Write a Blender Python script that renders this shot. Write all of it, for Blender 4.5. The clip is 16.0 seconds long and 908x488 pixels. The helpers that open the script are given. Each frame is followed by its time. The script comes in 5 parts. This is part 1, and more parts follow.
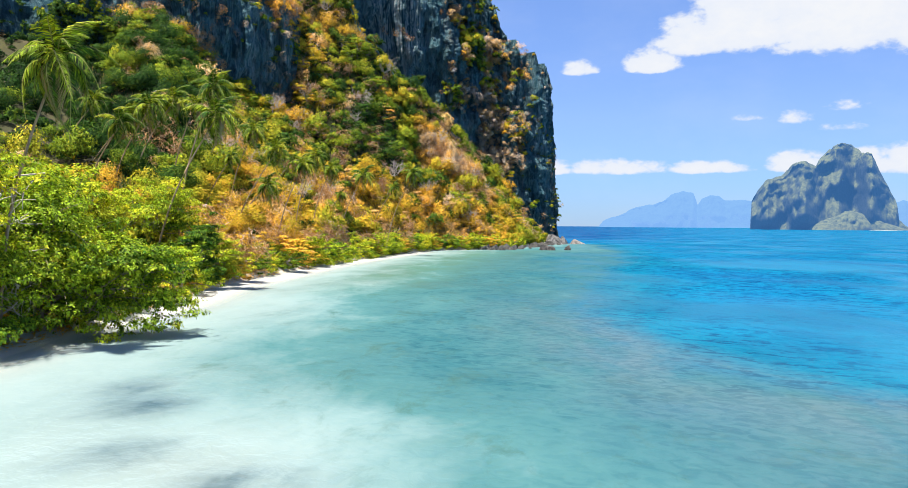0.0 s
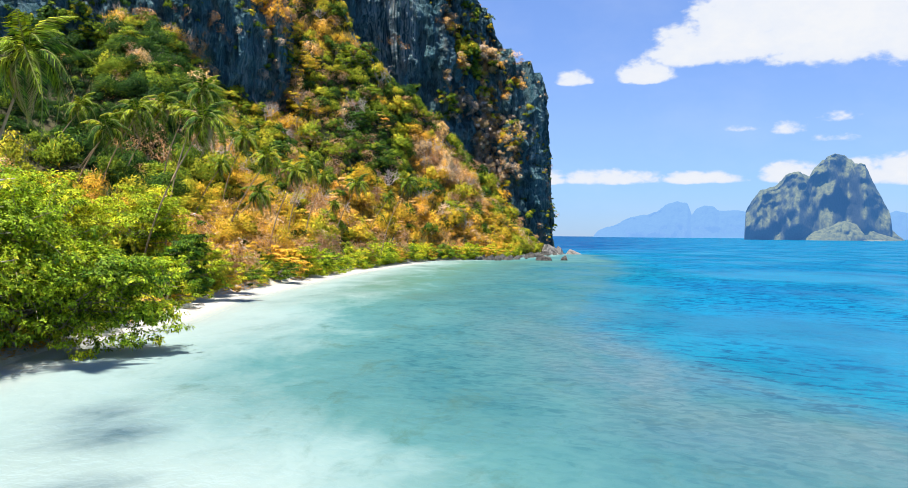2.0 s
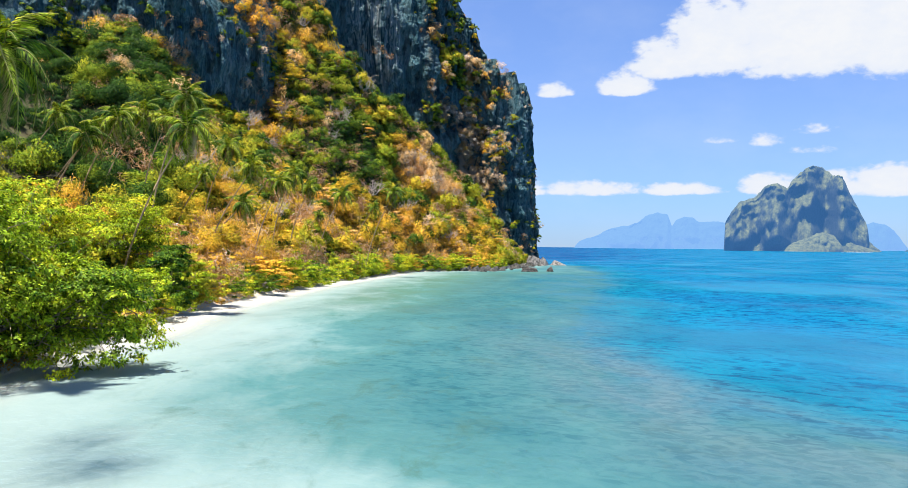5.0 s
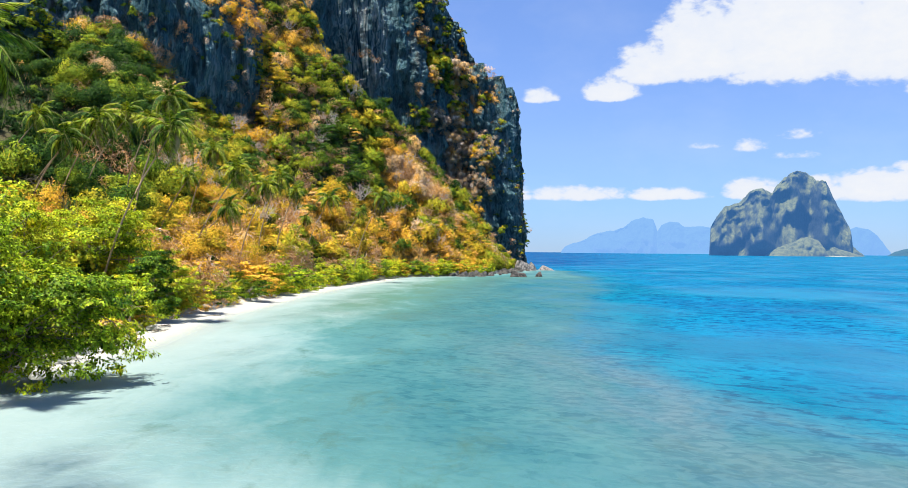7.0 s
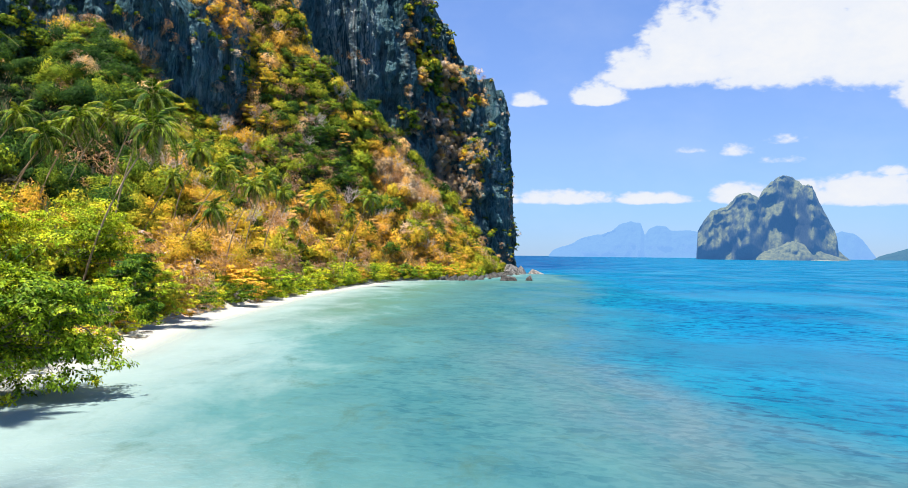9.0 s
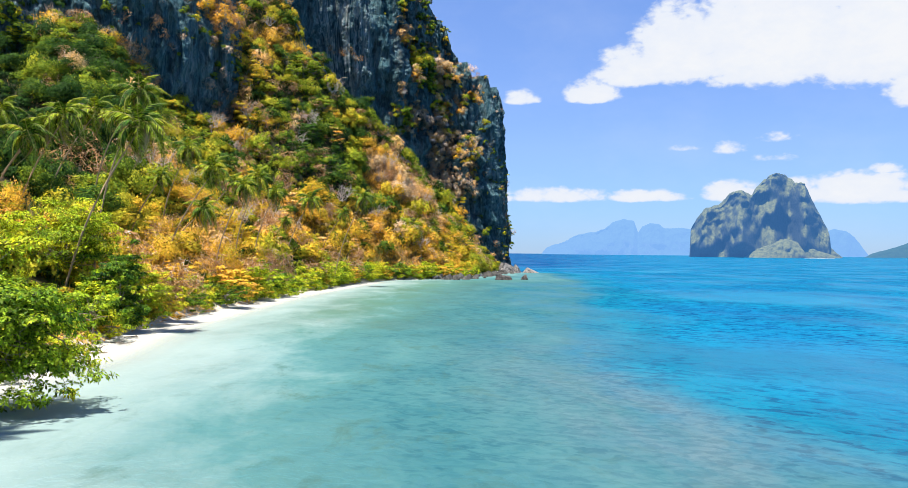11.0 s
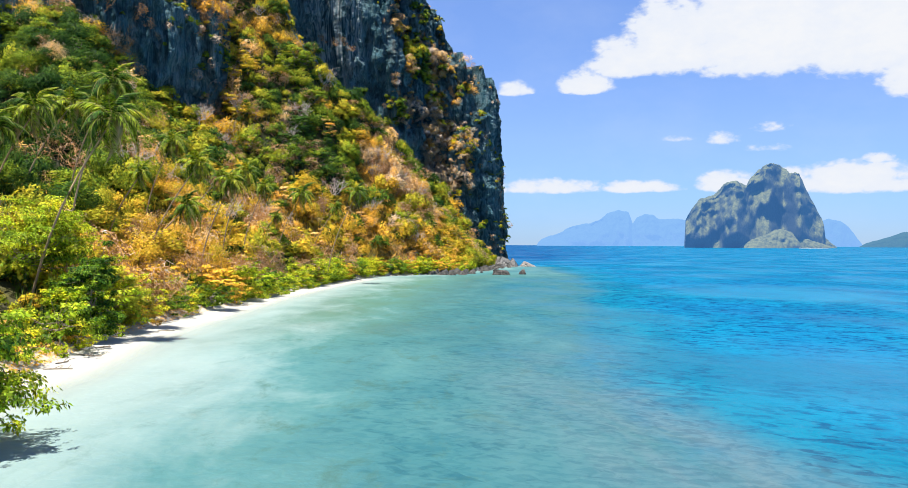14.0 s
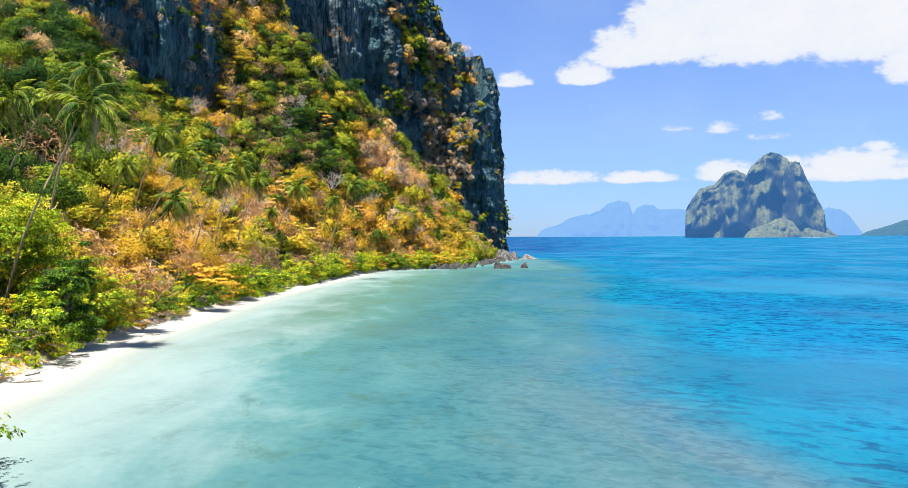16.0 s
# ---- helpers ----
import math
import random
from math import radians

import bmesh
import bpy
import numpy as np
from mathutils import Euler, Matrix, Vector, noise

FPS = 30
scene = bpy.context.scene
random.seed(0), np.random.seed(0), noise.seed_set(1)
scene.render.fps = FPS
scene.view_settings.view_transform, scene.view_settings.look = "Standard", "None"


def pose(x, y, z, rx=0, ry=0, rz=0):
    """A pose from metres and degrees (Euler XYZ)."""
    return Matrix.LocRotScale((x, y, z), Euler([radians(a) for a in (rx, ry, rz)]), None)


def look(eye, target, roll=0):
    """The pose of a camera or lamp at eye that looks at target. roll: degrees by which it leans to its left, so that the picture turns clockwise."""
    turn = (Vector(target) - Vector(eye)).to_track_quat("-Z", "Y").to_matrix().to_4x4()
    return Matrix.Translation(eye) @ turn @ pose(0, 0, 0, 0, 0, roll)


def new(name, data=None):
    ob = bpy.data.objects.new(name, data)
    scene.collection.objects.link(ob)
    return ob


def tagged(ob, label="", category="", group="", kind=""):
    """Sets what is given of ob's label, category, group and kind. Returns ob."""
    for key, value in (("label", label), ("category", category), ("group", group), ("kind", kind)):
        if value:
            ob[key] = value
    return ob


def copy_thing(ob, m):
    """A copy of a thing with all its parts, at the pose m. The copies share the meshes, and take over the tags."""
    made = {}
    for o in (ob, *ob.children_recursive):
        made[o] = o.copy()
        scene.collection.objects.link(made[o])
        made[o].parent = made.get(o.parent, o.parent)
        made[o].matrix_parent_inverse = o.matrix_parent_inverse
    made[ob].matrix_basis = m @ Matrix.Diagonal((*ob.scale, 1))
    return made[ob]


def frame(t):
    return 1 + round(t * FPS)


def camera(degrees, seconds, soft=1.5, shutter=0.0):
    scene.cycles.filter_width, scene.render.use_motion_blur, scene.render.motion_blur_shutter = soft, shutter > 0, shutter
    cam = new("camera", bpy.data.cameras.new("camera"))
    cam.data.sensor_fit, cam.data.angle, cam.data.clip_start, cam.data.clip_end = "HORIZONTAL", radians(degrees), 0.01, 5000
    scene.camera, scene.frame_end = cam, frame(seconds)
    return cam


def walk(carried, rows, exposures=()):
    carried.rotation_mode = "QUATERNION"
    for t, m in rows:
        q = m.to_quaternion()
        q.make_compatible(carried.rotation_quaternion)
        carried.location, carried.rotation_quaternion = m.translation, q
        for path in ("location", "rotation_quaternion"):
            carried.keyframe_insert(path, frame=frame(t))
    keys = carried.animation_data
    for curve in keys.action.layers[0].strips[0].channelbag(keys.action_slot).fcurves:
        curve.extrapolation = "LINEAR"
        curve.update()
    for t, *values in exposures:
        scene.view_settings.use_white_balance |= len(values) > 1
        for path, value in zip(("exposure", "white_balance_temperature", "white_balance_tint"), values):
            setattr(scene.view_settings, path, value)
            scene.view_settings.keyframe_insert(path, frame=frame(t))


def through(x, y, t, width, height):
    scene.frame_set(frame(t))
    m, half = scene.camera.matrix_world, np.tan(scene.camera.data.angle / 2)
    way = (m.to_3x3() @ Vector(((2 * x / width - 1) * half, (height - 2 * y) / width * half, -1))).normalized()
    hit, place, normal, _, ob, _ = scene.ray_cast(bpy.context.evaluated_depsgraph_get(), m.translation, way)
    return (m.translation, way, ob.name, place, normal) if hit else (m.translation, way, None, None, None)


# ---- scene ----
cam = camera(57.2, 16.0, 0.4)
PATH = [
    (0.0, pose(0.902, 4.891, 8.992, 88.690, 0, 0.341) @ pose(0, 0, 0, 0, 0, 0.408)),
    (0.5, pose(0.891, 6.214, 9.035, 88.797, 0, 0.301) @ pose(0, 0, 0, 0, 0, 0.408)),
    (1.0, pose(0.776, 7.300, 9.029, 88.973, 0, 0.208) @ pose(0, 0, 0, 0, 0, 0.448)),
    (1.5, pose(0.692, 8.107, 8.997, 89.212, 0, 0.096) @ pose(0, 0, 0, 0, 0, 0.435)),
    (2.0, pose(0.565, 8.689, 8.987, 89.370, 0, -0.041) @ pose(0, 0, 0, 0, 0, 0.492)),
    (2.5, pose(0.407, 9.178, 8.997, 89.514, 0, -0.212) @ pose(0, 0, 0, 0, 0, 0.496)),
    (3.0, pose(0.205, 9.682, 9.009, 89.654, 0, -0.416) @ pose(0, 0, 0, 0, 0, 0.488)),
    (3.5, pose(-0.019, 10.181, 9.036, 89.761, 0, -0.598) @ pose(0, 0, 0, 0, 0, 0.452)),
    (4.0, pose(-0.322, 10.649, 9.068, 89.881, 0, -0.833) @ pose(0, 0, 0, 0, 0, 0.506)),
    (6.5, pose(-1.373, 13.797, 9.033, 90.399, 0, -2.054) @ pose(0, 0, 0, 0, 0, 0.517)),
    (7.0, pose(-1.457, 14.581, 9.027, 90.474, 0, -2.276) @ pose(0, 0, 0, 0, 0, 0.499)),
    (7.5, pose(-1.513, 15.400, 9.026, 90.550, 0, -2.504) @ pose(0, 0, 0, 0, 0, 0.541)),
    (8.0, pose(-1.623, 16.176, 9.024, 90.631, 0, -2.747) @ pose(0, 0, 0, 0, 0, 0.577)),
    (8.5, pose(-1.823, 16.930, 9.038, 90.680, 0, -2.946) @ pose(0, 0, 0, 0, 0, 0.621)),
    (9.0, pose(-1.943, 17.686, 9.060, 90.718, 0, -3.114) @ pose(0, 0, 0, 0, 0, 0.611)),
    (11.5, pose(-2.188, 21.953, 9.582, 90.479, 0, -3.655) @ pose(0, 0, 0, 0, 0, 0.503)),
    (12.0, pose(-2.162, 23.091, 9.681, 90.389, 0, -3.731) @ pose(0, 0, 0, 0, 0, 0.433)),
    (12.5, pose(-2.132, 24.317, 9.785, 90.334, 0, -3.786) @ pose(0, 0, 0, 0, 0, 0.363)),
    (13.0, pose(-2.166, 25.559, 9.948, 90.232, 0, -3.855) @ pose(0, 0, 0, 0, 0, 0.290)),
    (13.5, pose(-2.245, 26.748, 10.137, 90.129, 0, -3.902) @ pose(0, 0, 0, 0, 0, 0.281)),
    (14.0, pose(-2.296, 28.033, 10.327, 90.014, 0, -3.955) @ pose(0, 0, 0, 0, 0, 0.207)),
    (14.5, pose(-2.363, 29.308, 10.497, 89.888, 0, -3.980) @ pose(0, 0, 0, 0, 0, 0.170)),
    (15.0, pose(-2.253, 30.546, 10.572, 89.736, 0, -3.987) @ pose(0, 0, 0, 0, 0, -0.027)),
    (15.5, pose(-2.237, 31.829, 10.678, 89.612, 0, -3.982) @ pose(0, 0, 0, 0, 0, -0.138)),
    (16.0, pose(-1.955, 33.322, 10.833, 89.464, 0, -3.947) @ pose(0, 0, 0, 0, 0, -0.316)),
]
walk(cam, PATH)

# ---------------------------------------------------------------- light
SUN_AZIMUTH = -125.0      # degrees from +y, clockwise
SUN_HEIGHT = 79.0
scene.view_settings.exposure = 1.03


def sun_way():
    a, e = radians(SUN_AZIMUTH), radians(SUN_HEIGHT)
    return Vector((math.sin(a) * math.cos(e), math.cos(a) * math.cos(e), math.sin(e)))


sun = new("sun", bpy.data.lights.new("sun", "SUN"))
sun.data.energy, sun.data.angle, sun.data.color = 5.0, radians(1.4), (1.0, 0.95, 0.86)
sun.matrix_world = look(sun_way() * 100, (0, 0, 0))

# each cloud: azimuth of its middle, elevation of its flat base, half width, height above the base, in degrees, and how dense it is
CLOUDS = [
    (12.9, 10.55, 2.2, 1.5, 1.0), (15.4, 11.7, 2.8, 2.5, 1.0), (18.8, 12.4, 4.0, 4.6, 1.1), (24.5, 12.6, 6.0, 6.8, 1.2), (31.5, 12.3, 6.5, 7.5, 1.2), (32.9, 9.9, 2.2, 4.0, 1.0),
    (41.0, 11.0, 7.0, 7.0, 1.1), (8.1, 10.35, 1.7, 1.0, 0.75), (10.6, 3.75, 4.8, 0.95, 0.85), (16.4, 3.75, 3.6, 0.8, 0.8), (5.6, 3.75, 3.4, 0.95, 0.8),
    (22.2, 3.85, 2.4, 1.35, 0.9), (25.6, 3.85, 3.0, 1.3, 0.9), (29.8, 3.75, 4.4, 1.8, 1.0), (30.9, 5.3, 1.2, 0.75, 0.75), (38.5, 3.8, 6.5, 2.2, 1.0),
    (19.1, 7.0, 2.3, 0.7, 0.30), (22.0, 6.8, 1.8, 1.3, 0.36), (24.8, 7.4, 2.3, 0.9, 0.32), (23.5, 6.2, 1.8, 1.0, 0.22), (25.3, 6.2, 1.6, 1.0, 0.20),
]


class Net:
    """A short hand for node trees."""

    def __init__(self, tree):
        self.tree = tree
        self.nodes, self.links = tree.nodes, tree.links
        self.nodes.clear()

    def node(self, kind, **settings):
        n = self.nodes.new(kind)
        for key, value in settings.items():
            setattr(n, key, value)
        return n

    def link(self, a, b):
        self.links.new(a, b)

    def put(self, socket, value):
        if isinstance(value, bpy.types.NodeSocket):
            self.links.new(value, socket)
        else:
            socket.default_value = value

    def math(self, op, a, b=0.0, clamp=False):
        n = self.node("ShaderNodeMath", operation=op, use_clamp=clamp)
        self.put(n.inputs[0], a)
        self.put(n.inputs[1], b)
        return n.outputs[0]

    def mix(self, fac, a, b, blend="MIX"):
        n = self.node("ShaderNodeMix", data_type="RGBA", blend_type=blend)
        self.put(n.inputs[0], fac)
        for socket, value in ((n.inputs[6], a), (n.inputs[7], b)):
            self.put(socket, (*value, 1.0) if isinstance(value, tuple) and len(value) == 3 else value)
        return n.outputs[2]

    def ramp(self, fac, stops, smooth=False):
        n = self.node("ShaderNodeValToRGB")
        n.color_ramp.interpolation = "EASE" if smooth else "LINEAR"
        while len(n.color_ramp.elements) < len(stops):
            n.color_ramp.elements.new(0.5)
        for e, (at, colour) in zip(n.color_ramp.elements, stops):
            e.position = at
            e.color = (*colour, 1.0) if isinstance(colour, tuple) else (colour, colour, colour, 1.0)
        self.put(n.inputs[0], fac)
        return n.outputs[0]

    def noise(self, scale, detail=4.0, rough=0.55, vector=None, distortion=0.0):
        n = self.node("ShaderNodeTexNoise")
        n.inputs["Scale"].default_value, n.inputs["Detail"].default_value = scale, detail
        n.inputs["Roughness"].default_value, n.inputs["Distortion"].default_value = rough, distortion
        if vector is not None:
            self.link(vector, n.inputs["Vector"])
        return n.outputs[0]

    def place(self, sx=1.0, sy=1.0, sz=1.0):
        """Object position, stretched."""
        g = self.node("ShaderNodeNewGeometry")
        m = self.node("ShaderNodeVectorMath", operation="MULTIPLY")
        self.link(g.outputs["Position"], m.inputs[0])
        m.inputs[1].default_value = (sx, sy, sz)
        return m.outputs[0]


def build_world():
    world = bpy.data.worlds.new("sky")
    scene.world = world
    world.use_nodes = True
    n = Net(world.node_tree)
    sky = n.node("ShaderNodeTexSky", sky_type="NISHITA", sun_disc=False)
    sky.sun_elevation, sky.sun_rotation = radians(SUN_HEIGHT), radians(SUN_AZIMUTH)
    sky.air_density, sky.dust_density, sky.ozone_density = 1.0, 0.0, 3.0
    coord = n.node("ShaderNodeTexCoord").outputs["Generated"]
    xyz = n.node("ShaderNodeSeparateXYZ")
    n.link(coord, xyz.inputs[0])
    az = n.math("MULTIPLY", n.math("ARCTAN2", xyz.outputs[0], xyz.outputs[1]), 57.2958)
    el = n.math("MULTIPLY", n.math("ARCSINE", xyz.outputs[2]), 57.2958)
    # each cloud is a heap over a flat base; the densest of them counts
    best = None
    for a, e, w, h, dense in CLOUDS:
        dx = n.math("MULTIPLY", n.math("SUBTRACT", az, a), 1 / w)
        rise = n.math("SUBTRACT", el, e)
        dy = n.math("MAXIMUM", n.math("MULTIPLY", rise, 1 / h), n.math("MULTIPLY", rise, -1 / (0.25 * h + 0.12)))
        r = n.math("ADD", n.math("MULTIPLY", dx, dx), n.math("MULTIPLY", dy, dy))
        r = n.math("SUBTRACT", dense, r)
        best = r if best is None else n.math("MAXIMUM", best, r)
    flat = n.node("ShaderNodeCombineXYZ")
    n.link(az, flat.inputs[0])
    n.link(n.math("MULTIPLY", el, 1.7), flat.inputs[1])
    billow = n.noise(0.55, 5.0, 0.5, flat.outputs[0])
    curl = n.noise(1.7, 4.0, 0.5, flat.outputs[0], 0.3)
    body = n.math("ADD", n.math("MAXIMUM", best, -3.0), n.math("MULTIPLY", n.math("SUBTRACT", billow, 0.5), 1.3))
    body = n.math("ADD", body, n.math("MULTIPLY", n.math("SUBTRACT", curl, 0.5), 0.75))
    cover = n.ramp(body, [(0.02, 0.0), (0.62, 1.0)], True)
    wisp = n.noise(0.12, 5.0, 0.6, flat.outputs[0])
    veil = n.math("MULTIPLY", n.ramp(wisp, [(0.45, 0.0), (0.8, 0.35)]), n.ramp(el, [(0.0, 1.0), (1.0, 0.6)]))
    tint = n.mix(1.0, sky.outputs[0], n.ramp(n.math("MULTIPLY", el, 1 / 60), SKY_TINT), "MULTIPLY")
    whites = n.mix(n.ramp(n.math("MULTIPLY", body, 0.7), [(0.1, 0.0), (0.9, 1.0)]), (7.4, 8.0, 9.2), (8.5, 8.7, 9.1))
    pale = n.mix(n.math("MULTIPLY", veil, 0.5), tint, (8.0, 8.6, 9.6))
    colour = n.mix(cover, pale, whites)
    back = n.node("ShaderNodeBackground")
    n.link(colour, back.inputs[0])
    back.inputs[1].default_value = 0.052
    out = n.node("ShaderNodeOutputWorld")
    n.link(back.outputs[0], out.inputs[0])


SKY_TINT = [(0.0, (0.50, 0.77, 1.5)), (0.05, (0.67, 0.92, 1.5)), (0.12, (0.97, 1.10, 1.55)), (0.3, (1.2, 1.32, 1.75)), (1.0, (1.2, 1.15, 1.25))]
build_world()

# ---------------------------------------------------------------- materials


def material(name):
    m = bpy.data.materials.new(name)
    m.use_nodes = True
    return m, Net(m.node_tree)


def finish(n, shader):
    out = n.node("ShaderNodeOutputMaterial")
    n.link(shader, out.inputs[0])


def principled(n, colour, rough=0.8, bump=None, strength=0.5, distance=0.1, **more):
    b = n.node("ShaderNodeBsdfPrincipled")
    n.put(b.inputs["Base Color"], (*colour, 1.0) if isinstance(colour, tuple) else colour)
    n.put(b.inputs["Roughness"], rough)
    for key, value in more.items():
        n.put(b.inputs[key.replace("_", " ")], value)
    if bump is not None:
        k = n.node("ShaderNodeBump")
        k.inputs["Strength"].default_value, k.inputs["Distance"].default_value = strength, distance
        n.link(bump, k.inputs["Height"])
        n.link(k.outputs[0], b.inputs["Normal"])
    return b.outputs[0]


TONES = [(0.0, (0.008, 0.030, 0.007)), (0.18, (0.036, 0.090, 0.010)), (0.34, (0.190, 0.260, 0.014)), (0.48, (0.41, 0.36, 0.022)),
         (0.62, (0.62, 0.37, 0.026)), (0.76, (0.66, 0.34, 0.046)), (0.9, (0.62, 0.42, 0.20)), (1.0, (0.52, 0.45, 0.41))]


def leaf_material(name, gloss=0.6, through=0.66, fixed=None, differ=0.16, shades=(0.6, 2.9), massed=False):
    """Leaves: the tone attribute picks the hue, every leaf differs a little, light shines through. Massed leaves lie along the face of their clump."""
    m, n = material(name)
    geo = n.node("ShaderNodeNewGeometry")
    island = geo.outputs["Random Per Island"]
    if fixed is None:
        tone = n.node("ShaderNodeAttribute", attribute_name="tone").outputs["Fac"]
    else:
        tone = n.math("ADD", fixed, n.math("MULTIPLY", n.math("SUBTRACT", n.node("ShaderNodeObjectInfo").outputs["Random"], 0.5), 0.24))
    tone = n.math("ADD", tone, n.math("MULTIPLY", n.math("SUBTRACT", island, 0.5), differ), True)
    patch = n.noise(0.35, 3.0, 0.6, n.place())
    tone = n.math("ADD", tone, n.math("MULTIPLY", n.math("SUBTRACT", patch, 0.5), 0.14), True)
    colour = n.ramp(tone, TONES)
    wild = n.math("FRACT", n.math("MULTIPLY", island, 17.3))
    colour = n.mix(1.0, colour, n.ramp(wild, [(0.0, shades[0]), (1.0, shades[1])]), "MULTIPLY")
    front = principled(n, colour, gloss, Specular_IOR_Level=0.12)
    t = n.node("ShaderNodeBsdfTranslucent")
    n.link(n.mix(1.0, colour, (1.25, 1.2, 0.7), "MULTIPLY"), t.inputs[0])
    mix = n.node("ShaderNodeMixShader")
    mix.inputs[0].default_value = through
    n.link(front, mix.inputs[1])
    n.link(t.outputs[0], mix.inputs[2])
    if massed:
        lie = n.node("ShaderNodeVectorTransform", vector_type="NORMAL", convert_from="OBJECT", convert_to="WORLD")
        n.link(n.node("ShaderNodeAttribute", attribute_name="lie").outputs["Vector"], lie.inputs[0])
        n.link(lie.outputs[0], front.node.inputs["Normal"])
        n.link(lie.outputs[0], t.inputs["Normal"])
    finish(n, mix.outputs[0])
    return m


def rock_material(name, pale, dark, streaks=1.0):
    m, n = material(name)
    at = n.place(0.9, 0.9, 0.5)
    streak = n.noise(1.0, 8.0, 0.66, at, 1.2)
    coarse = n.noise(0.3, 4.0, 0.6, n.place())
    grit = n.noise(2.2, 8.0, 0.7, n.place())
    colour = n.mix(n.ramp(n.math("ADD", n.math("MULTIPLY", streak, 0.75 * streaks), n.math("MULTIPLY", coarse, 0.35)), [(0.42, 0.0), (0.60, 1.0)]), dark, pale)
    colour = n.mix(n.ramp(grit, [(0.35, 0.75), (0.6, 0.0)]), colour, (0.05, 0.055, 0.05))
    stain = n.noise(0.12, 5.0, 0.6, n.place(1, 1, 0.5))
    colour = n.mix(n.ramp(stain, [(0.58, 0.0), (0.74, 0.25)]), colour, (0.22, 0.16, 0.10))
    height = n.math("ADD", streak, n.math("MULTIPLY", grit, 0.8))
    finish(n, principled(n, colour, 0.9, height, 1.0, 0.9))
    return m


def soil_material():
    """Litter, dry grass and low herbs, hued like their cover; green ground is darkened for shade."""
    m, n = material("hillside")
    a = n.noise(0.12, 6.0, 0.65, n.place())
    b = n.noise(1.6, 6.0, 0.7, n.place())
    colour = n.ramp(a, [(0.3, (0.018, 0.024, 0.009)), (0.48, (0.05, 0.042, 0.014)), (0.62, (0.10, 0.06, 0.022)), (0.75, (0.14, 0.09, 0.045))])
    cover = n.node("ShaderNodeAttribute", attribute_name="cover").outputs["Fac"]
    # green herbs dimmed in colour for the shade between crowns
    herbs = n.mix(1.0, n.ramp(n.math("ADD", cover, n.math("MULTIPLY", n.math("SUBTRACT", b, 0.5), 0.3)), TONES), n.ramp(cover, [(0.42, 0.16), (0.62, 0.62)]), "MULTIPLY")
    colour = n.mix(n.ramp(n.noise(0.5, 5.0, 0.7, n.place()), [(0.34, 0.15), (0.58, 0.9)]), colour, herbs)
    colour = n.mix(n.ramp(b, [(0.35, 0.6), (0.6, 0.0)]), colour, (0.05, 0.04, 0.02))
    # sand at the foot
    z = n.node("ShaderNodeSeparateXYZ")
    n.link(n.place(), z.inputs[0])
    edge = n.math("ADD", z.outputs[2], n.math("MULTIPLY", n.math("SUBTRACT", b, 0.5), 0.9))
    colour = n.mix(n.ramp(n.math("MULTIPLY", edge, 0.5), [(0.42, 1.0), (0.62, 0.0)]), colour, (0.48, 0.44, 0.37))
    finish(n, principled(n, colour, 0.95, b, 0.8, 0.3))
    return m


def sand_material():
    m, n = material("sand")
    a = n.noise(0.22, 5.0, 0.6, n.place())
    b = n.noise(9.0, 4.0, 0.6, n.place())
    colour = n.mix(a, (0.46, 0.45, 0.41), (0.38, 0.355, 0.30))
    litter = n.noise(1.3, 6.0, 0.75, n.place())
    colour = n.mix(n.ramp(litter, [(0.64, 0.0), (0.72, 0.6)]), colour, (0.25, 0.16, 0.08))
    finish(n, principled(n, colour, 0.9, b, 0.3, 0.03))
    return m


def along_crests(n, run, across):
    """Position on the sea, measured along the wave crests and across them."""
    parts = n.node("ShaderNodeSeparateXYZ")
    n.link(n.place(), parts.inputs[0])
    x, y = parts.outputs[0], parts.outputs[1]
    joined = n.node("ShaderNodeCombineXYZ")
    n.link(n.math("MULTIPLY", n.math("SUBTRACT", n.math("MULTIPLY", x, 0.80), n.math("MULTIPLY", y, 0.60)), run), joined.inputs[0])
    n.link(n.math("MULTIPLY", n.math("ADD", n.math("MULTIPLY", x, 0.60), n.math("MULTIPLY", y, 0.80)), across), joined.inputs[1])
    return joined.outputs[0]


